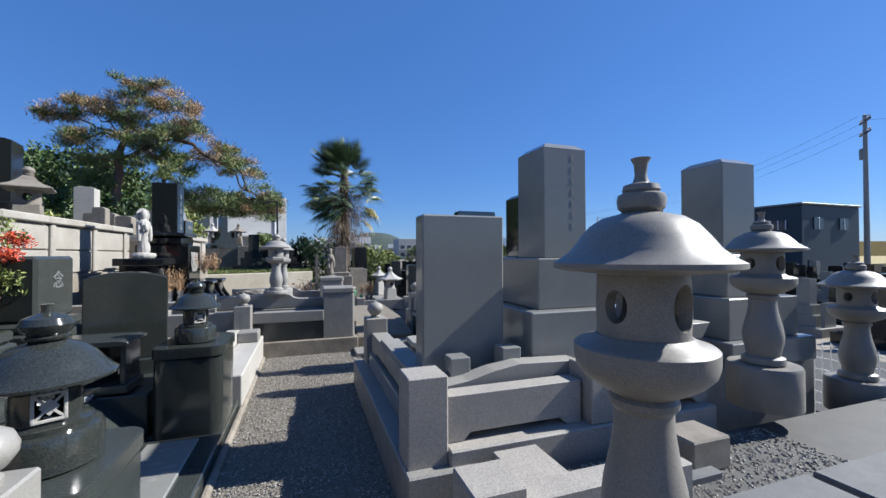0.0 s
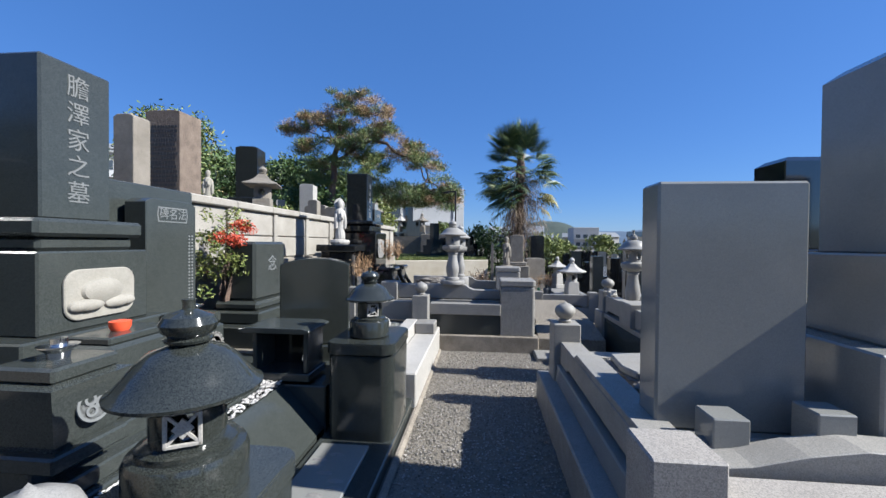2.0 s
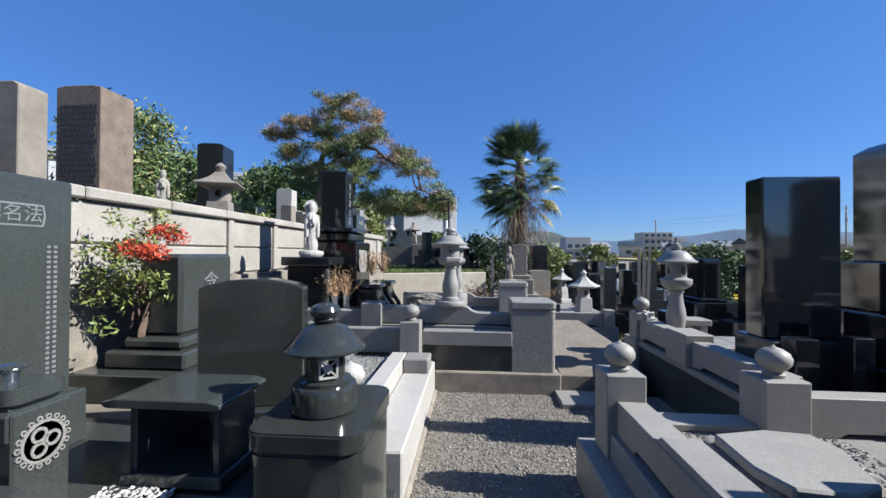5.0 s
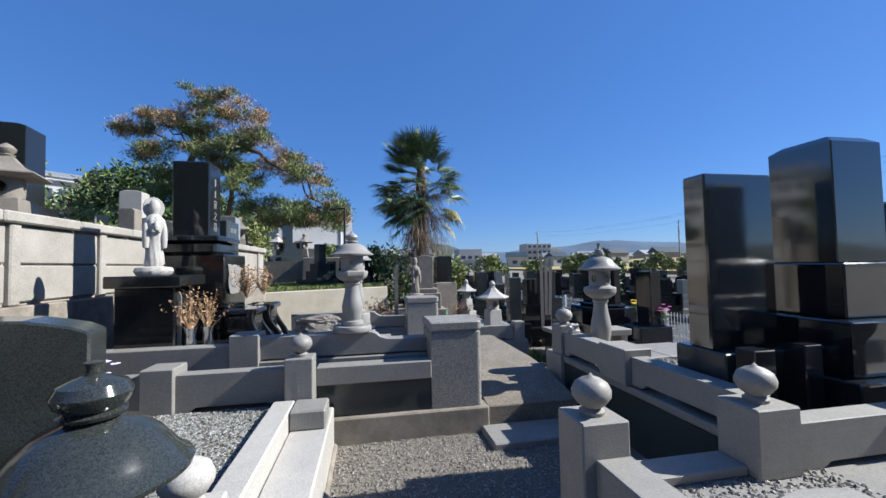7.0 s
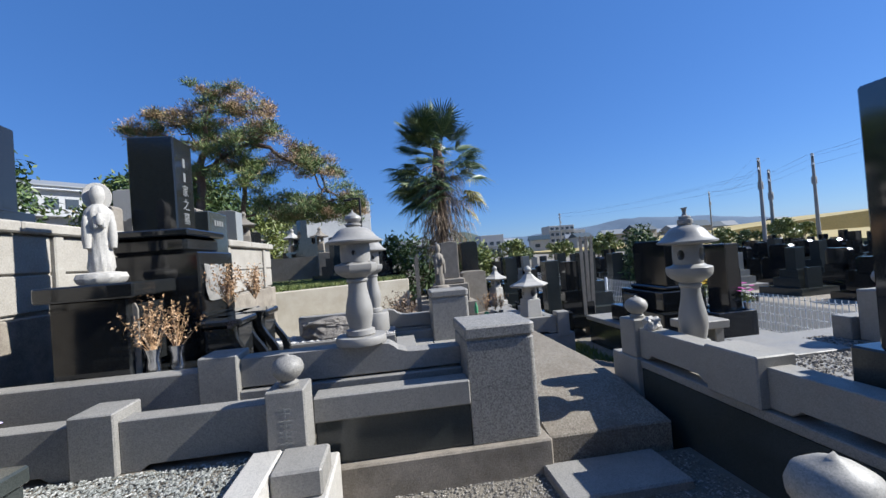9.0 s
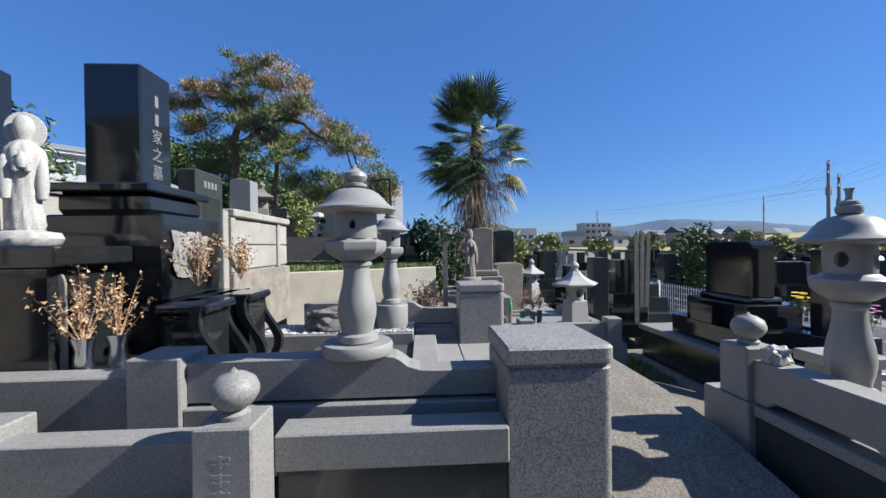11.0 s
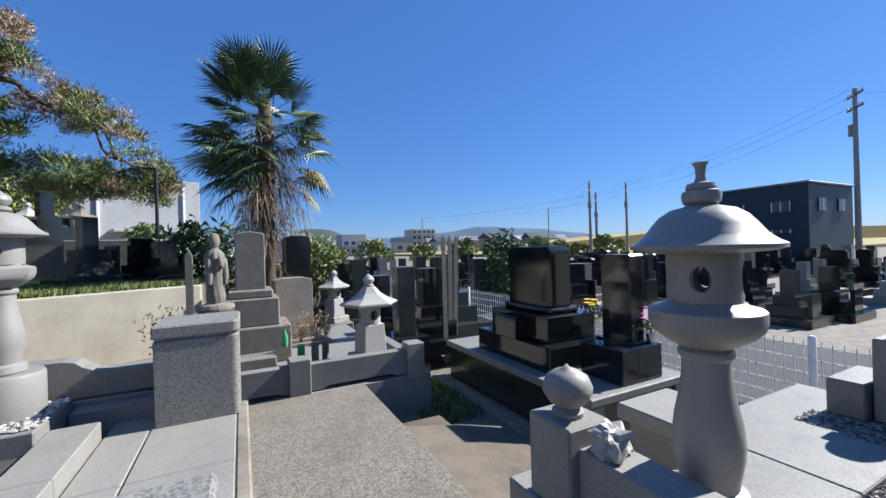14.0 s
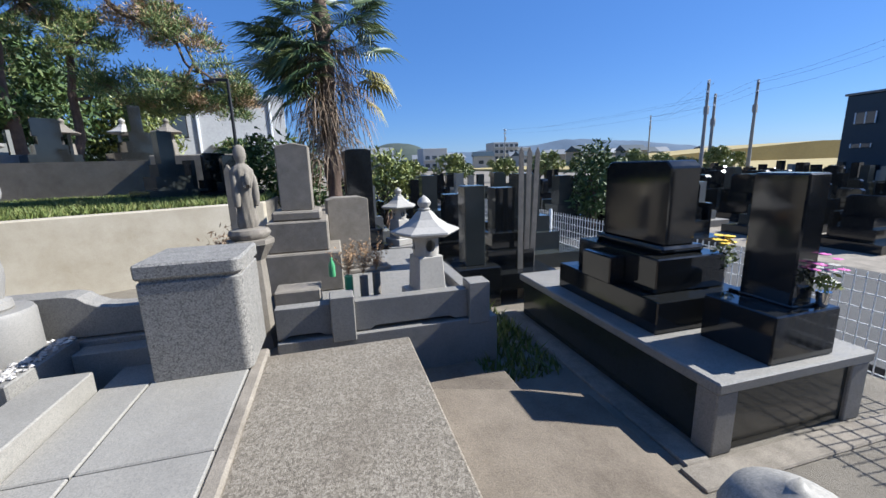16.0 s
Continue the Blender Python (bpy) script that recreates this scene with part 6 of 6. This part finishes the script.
def palm(x, y, z, h):
    """Windmill palm: tight upper head, a drooping older tier heavier on one side, a ragged skirt of dead leaves."""
    e = thing("palm_tree", "windmill palm with a shaggy trunk and fan leaves", "tree", x, y, z)
    prof = [(0.15 + 0.035 * math.sin(k * 1.7), h * k / 22) for k in range(23)]
    part("trunk", lathe(prof, 14), M_BARK, e, "", True)
    rng = np.random.RandomState(8)
    def tier(name, n, mat, label, az, el, top, stem, fan, segs, droop, wide):
        verts, faces = [], []
        for k in range(n):
            a, q = rng.uniform(*az), rng.uniform(*el)
            d = Vector((math.cos(a) * math.cos(q), math.sin(a) * math.cos(q), math.sin(q)))
            fan_leaf(verts, faces, Vector((0, 0, h - rng.uniform(*top))), d, rng.uniform(*stem), rng.uniform(*fan), segs, droop, rng, 2.0, wide)
        scatter_mesh(name, verts, faces, mat, label, "", parent=e)
    tier("crown", 32, M_PALM, "green fan leaves of the upright head", (0, 6.283), (0.05, 1.45), (0.0, 0.35), (0.50, 0.85), (0.62, 0.85), 32, 0.09, 0.019)
    tier("lower_crown", 34, M_PALM, "older drooping green fan leaves", (1.9, 4.7), (-0.75, 0.05), (0.4, 1.3), (0.70, 1.0), (0.58, 0.80), 28, 0.22, 0.019)
    tier("side_leaf", 11, M_PALM, "drooping fan leaves", (-1.4, 1.7), (-0.45, 0.15), (0.2, 0.8), (0.7, 1.0), (0.5, 0.7), 26, 0.25, 0.019)
    tier("fading_leaf", 5, M_FADE, "yellowing fan leaves", (-0.5, 0.4), (-0.75, -0.35), (0.7, 1.1), (0.9, 1.2), (0.42, 0.55), 18, 0.55, 0.02)
    tier("dead_leaf_skirt", 86, M_DEAD, "dry brown hanging leaves", (0, 6.283), (-1.45, -0.60), (0.1, 2.1), (0.45, 0.95), (0.40, 0.7), 10, 0.8, 0.012)
    return e


palm(1.24, 15.0, -0.42, 5.05)


def shrub(x, y, z, w, d, h, mat, n, size, seed, name="bush", label="dense dark green evergreen bush", trunk=0.3):
    e = thing(name, label, "bush" if name == "bush" else "tree", x, y, z)
    bm = bmesh.new()
    rng = np.random.RandomState(seed)
    for k in range(5):
        limb(bm, (0, 0, 0), (rng.uniform(-w, w) * 0.3, rng.uniform(-d, d) * 0.3, h * rng.uniform(0.5, 0.8)), 0.05 * h / 2, 0.015, 6, 0.2, seed + k)
    part("trunk", bm, M_BARK, e)
    verts, faces = [], []
    for _ in range(n):
        a, q = rng.uniform(0, 6.28), rng.uniform(trunk, 1)
        k = math.sqrt(max(0.05, 1 - (2 * q - 1.1) ** 2)) * rng.uniform(0.35, 1)
        leaf_cloud(verts, faces, (math.cos(a) * w / 2 * k, math.sin(a) * d / 2 * k, h * q), h * 0.10 + 0.1, 34, size, rng)
    scatter_mesh("crown", verts, faces, mat, "", "", parent=e)
    return e


shrub(0.1, 16.0, -0.3, 2.2, 1.4, 2.3, M_SHRUB, 80, 0.09, 31)
shrub(2.6, 18.5, -0.42, 2.0, 1.6, 2.2, M_NGREEN, 60, 0.09, 32, "bush", "yellow-green bush behind the palm")
shrub(-7.5, 9.6, 1.8, 2.3, 2.0, 2.6, M_NEEDLE, 190, 0.06, 33)
shrub(-8.4, 12.2, 1.8, 3.0, 2.4, 2.3, M_SHRUB, 180, 0.08, 46)
shrub(-7.4, 13.8, 1.8, 2.6, 1.8, 0.8, M_NGREEN, 80, 0.08, 34, "bush", "yellow-green bush among the old graves")
shrub(-10.5, 19.0, 1.75, 4.5, 4.0, 1.2, M_SHRUB, 130, 0.14, 35)
shrub(-10.4, 24.0, 1.75, 4.6, 4.0, 2.8, M_SHRUB, 130, 0.14, 36)
shrub(-12.5, 28.0, 1.75, 8.0, 5.0, 5.5, M_SHRUB, 190, 0.18, 37, "tree", "dark evergreen tree behind the graves")
shrub(-16.5, 31.0, 1.75, 6.0, 5.0, 5.6, M_NEEDLE, 170, 0.20, 42, "tree", "dark evergreen tree behind the graves", 0.05)
shrub(-12.0, 33.5, 1.75, 5.5, 5.0, 5.4, M_SHRUB, 170, 0.18, 43, "tree", "dark evergreen tree behind the graves", 0.05)
shrub(-9.2, 34.0, 1.2, 4.5, 4.0, 4.6, M_NGREEN, 130, 0.16, 44, "tree", "yellow-green tree behind the graves", 0.05)
shrub(-13.0, 24.5, 1.75, 3.6, 3.0, 2.6, M_NEEDLE, 120, 0.12, 45, "bush", "green bush behind the old graves", 0.02)
shrub(-2.6, 25.0, 0.9, 1.6, 1.4, 1.7, M_NEEDLE, 60, 0.10, 39, "tree", "small pine by the pale building")
shrub(-0.2, 12.7, -0.1, 0.75, 0.4, 0.75, M_DEAD, 15, 0.04, 40, "bush", "dry brown weeds by the wall")
shrub(7.6, 15.5, -0.42, 1.2, 1.2, 2.2, M_SHRUB, 60, 0.08, 41, "bush", "dark clipped bush among the graves")
for k in range(14):
    shrub(6 + k * 3.1, 40 + (k * 7) % 11, -0.3, 3.5, 2.5, 1.8 + 0.4 * (k % 3), M_NGREEN if k % 3 else M_SHRUB, 46, 0.18, 60 + k, "bush", "yellow-green roadside bush in the distance")


# ---- buildings ----
wb = thing("pale_building", "off-white two-storey building with a flat roof", "building", -1.9, 40.5, 0, 22)
part("wall", box(-8.6, -1.1, -0.5, 11.5, 0.5, 6.4, 0.03), M_PLASTER, wb)
part("wing", box(-1.1, 0.0, 0.0, 11.5, 0.5, 6.9, 0.03), M_PLASTER, wb)
part("roof", box(-8.9, -1.08, -0.8, 11.7, 6.4, 6.62, 0.03), M_ROOF, wb)
for xx in (-8.4, -6.0, -1.3):
    part("downpipe", box(xx, xx + 0.16, -0.64, -0.51, 0.6, 6.4, 0.02), M_FRAME, wb)
w = part("window", box(-7.7, -6.6, -0.55, -0.505, 3.8, 5.6, 0.01), M_WIN, wb)
part("frame", box(-7.78, -6.52, -0.53, -0.502, 3.72, 5.68, 0.01), M_DKMET, w)
part("balcony", box(-5.3, -1.3, -1.3, -0.5, 3.1, 3.3, 0.02), M_PLASTER, wb)
lamp = thing("street_lamp", "slim dark street lamp with a bent arm", "street lamp", -1.35, 19.5, 0.93)
part("pole", lathe([(0.06, 0), (0.05, 0.1), (0.04, 3.0), (0, 3.0)], 10), M_DKMET, lamp, "", True)
part("arm", box(-0.45, 0.02, -0.03, 0.03, 2.95, 3.02, 0.01), M_DKMET, lamp)
part("head", box(-0.6, -0.3, -0.07, 0.07, 2.9, 2.98, 0.02), M_DKMET, lamp)
db = thing("dark_building", "dark blue clad warehouse with two rows of small windows", "building")
part("wall", box(31, 37.4, 17, 24.2, -0.42, 4.75, 0.05), M_CLAD, db)
part("roof", box(30.9, 37.5, 16.9, 24.3, 4.75, 4.88, 0.03), M_ROOF, db)
for yy in (17.9, 20.4, 22.7):
    for z0, z1 in ((3.1, 3.75), (1.75, 2.0)):
        w = part("window", box(30.93, 30.99, yy, yy + 0.9, z0, z1, 0.01), M_WIN, db)
        part("frame", box(30.90, 30.94, yy - 0.05, yy + 0.01, z0, z1, 0.01), M_FRAME, w)
        part("frame", box(30.90, 30.94, yy + 0.42, yy + 0.48, z0, z1, 0.01), M_FRAME, w)
        part("frame", box(30.90, 30.94, yy + 0.89, yy + 0.95, z0, z1, 0.01), M_FRAME, w)
for xx in (32.2, 35.0):
    w = part("window", box(xx, xx + 1.0, 16.93, 16.99, 3.1, 3.9, 0.01), M_WIN, db)
    part("frame", box(xx + 0.46, xx + 0.54, 16.90, 16.94, 3.1, 3.9, 0.01), M_FRAME, w)
hb = thing("long_building", "long white building on the slope with a grey roof", "building", -33.3, 46.0, 0, -39)
part("wall", box(-10, 0, -12, 8.9, -0.42, 10.7, 0.05), M_PLASTER, hb)
part("eave", box(-10.6, 0.6, -12.5, 9.4, 10.7, 10.95, 0.03), M_FRAME, hb)
part("roof", prism([(-10.8, 10.95), (0.8, 10.95), (0.8, 11.1), (-2.5, 12.1), (-7, 12.1), (-10.8, 11.1)], -12.7, 9.6, "y", 0.02), M_ROOF, hb)
part("balcony", box(0, 1.0, -12, 8.9, 8.0, 8.7, 0.03), M_PLASTER, hb)
for yy in np.arange(-11.4, 8, 1.5):
    part("window", box(0.01, 0.07, yy, yy + 1.0, 8.9, 9.9, 0.01), M_WIN, hb)


def apartment(x, y, w, h, label):
    e = thing("apartment_building", label, "building", x, y, -0.4)
    part("wall", box(-w / 2, w / 2, 0, 10, 0, h, 0.05), M_PLASTER, e)
    z = 1.2
    while z < h - 1.5:
        k = -w / 2 + 0.8
        while k < w / 2 - 1.5:
            part("window", box(k, k + 1.6, -0.06, -0.01, z, z + 1.3, 0.01), M_WIN, e)
            k += 2.6
        part("balcony", box(-w / 2, w / 2, -0.9, -0.02, z - 0.5, z - 0.25, 0.02), M_PLASTER, e)
        z += 2.9
    return e


apartment(38, 150, 9, 8, "pale apartment block in the distance")
apartment(84, 190, 13, 12, "pale apartment block in the distance")
apartment(99, 205, 10, 10, "pale apartment block in the distance")
rng = np.random.RandomState(77)
for k in range(26):
    hx, hy = rng.uniform(-20, 170), rng.uniform(110, 260)
    h = thing("house", "small house of the distant town", "house", hx, hy, -0.4, rng.uniform(-20, 20), "houses of the distant town")
    part("wall", box(-4, 4, -3, 3, 0, 5, 0.05), M_PLASTER if k % 2 else M_WALL, h)
    part("roof", prism([(-3.5, 5), (3.5, 5), (0, 7)], -4.4, 4.4, "x", 0), M_ROOF if k % 3 else M_CLAD, h)
    part("window", box(-2, 0, -3.06, -3.0, 2, 3.4, 0.01), M_WIN, h)


# ---- poles and wires ----
def utility_pole(x, y, h, rz, arms=2):
    e = thing("utility_pole", "grey concrete utility pole with crossarms", "utility pole", x, y, -0.42, rz, "utility poles")
    part("pole", lathe([(0.19, 0), (0.12, h), (0, h + 0.05)], 12), M_PILLAR, e, "", True)
    for k in range(arms):
        arm = part("crossarm", box(-0.95, 0.95, -0.05, 0.05, h - 0.5 - 0.9 * k, h - 0.4 - 0.9 * k, 0.01), M_DKMET, e)
        for s in (-0.85, -0.45, 0.45, 0.85):
            part("insulator", lathe([(0.05, 0), (0.07, 0.06), (0.05, 0.15), (0.06, 0.2), (0, 0.24)], 8, None, s, 0, h - 0.4 - 0.9 * k), M_FRAME, arm)
    part("transformer", lathe([(0.22, 0), (0.24, 0.05), (0.24, 0.75), (0.2, 0.8), (0, 0.85)], 14, None, 0.35, 0, h - 3.2), M_PILLAR, e, "", True)
    return e


POLES = [(38.5, 17.1, 12.0), (37.5, 39.5, 9.3), (40.2, 41.0, 8.3), (44.5, 40.0, 9.6), (75, 88, 12.0), (52, 120, 12.0)]
for x, y, h in POLES:
    utility_pole(x, y, h, 40)


def wire(a, b, sag=0.8):
    cu = bpy.data.curves.new("power_line", "CURVE")
    cu.dimensions, cu.bevel_depth = "3D", 0.008
    sp = cu.splines.new("POLY")
    sp.points.add(15)
    for k in range(16):
        q = k / 15
        sp.points[k].co = (*(Vector(a).lerp(Vector(b), q) - Vector((0, 0, sag * 4 * q * (1 - q)))), 1)
    cu.materials.append(M_DKMET)
    return tagged(new("power_line", cu), "thin dark overhead power line", "power line", "power lines")


for i, j in ((0, 3), (3, 4), (1, 4), (2, 5)):
    for dx, dz in ((-0.8, -0.6), (0.8, -0.6), (0.0, -1.6)):
        a, b = POLES[i], POLES[j]
        wire((a[0] + dx, a[1], a[2] + dz), (b[0] + dx, b[1], b[2] + dz))
wire((38.5, 17.1, 11.2), (60, -12, 11.5))


# ---- hills ----
def ridge(name, x0, x1, y, depth, fn, mat, label, n=90):
    t = bmesh.new()
    rows = []
    for j in range(5):
        q = j / 4
        row = []
        for i in range(n + 1):
            x = x0 + (x1 - x0) * i / n
            hgt = fn(x) * math.sin(math.pi / 2 * q)
            row.append(t.verts.new((x, y + depth * q, -1 + hgt + 0.05 * hgt * noise.noise(Vector((x * 0.02, q * 3, 0))))))
        rows.append(row)
    for a, b in zip(rows, rows[1:]):
        for i in range(n):
            t.faces.new((a[i], a[i + 1], b[i + 1], b[i]))
    solo(name, t, mat, label, "hill", kind="structure", smooth=True)


def bumps(c, w, h, base=0.0):
    return lambda x: base + h * math.exp(-((x - c) / w) ** 2) + 0.10 * h * noise.noise(Vector((x * 0.012, 1.3, 0))) + 0.05 * h * noise.noise(Vector((x * 0.05, 4.3, 0)))


ridge("hill_near", -120, 190, 320, 60, bumps(62, 40, 24), M_HILL, "dark wooded hill beyond the town")
ridge("hill_far", 60, 2600, 1500, 300, lambda x: 55 + 54 * math.exp(-((x - 1300) / 480) ** 2) + 14 * noise.noise(Vector((x * 0.004, 2.2, 0))) + 5 * noise.noise(Vector((x * 0.02, 7.2, 0))), M_HAZE, "range of hills on the horizon tinted blue for haze")
ridge("hill_left", -260, -60, 130, 60, bumps(-150, 70, 40), M_HILL, "wooded slope behind the terrace")
solo("embankment", prism([(75, -0.4), (500, -0.4), (500, 9), (160, 6), (100, 2.5)], 105, 140, "y", 0), M_FIELD, "yellow grassy embankment beyond the field", "embankment", kind="structure")


# ---- behind the walker: unseen graves and slope, added to darken reflections in polished stone ----
for k in range(18):
    ob = copy_thing(protos[k % 4], pose(-6.5 + (k % 6) * 2.6 + (0.8 if k % 6 > 2 else -0.6), -4.0 - 3.0 * (k // 6), -0.1, 0, 0, 90))
    ob.scale = (1.0, 1.0, 1.1)
ridge("added_hill_behind", -140, 140, -60, -40, lambda x: 7 + 30 / (1 + math.exp((x + 6) / 9)) + 3 * noise.noise(Vector((x * 0.05, 3.3, 0))), M_HILL, "unseen wooded slope added to darken polished reflections")
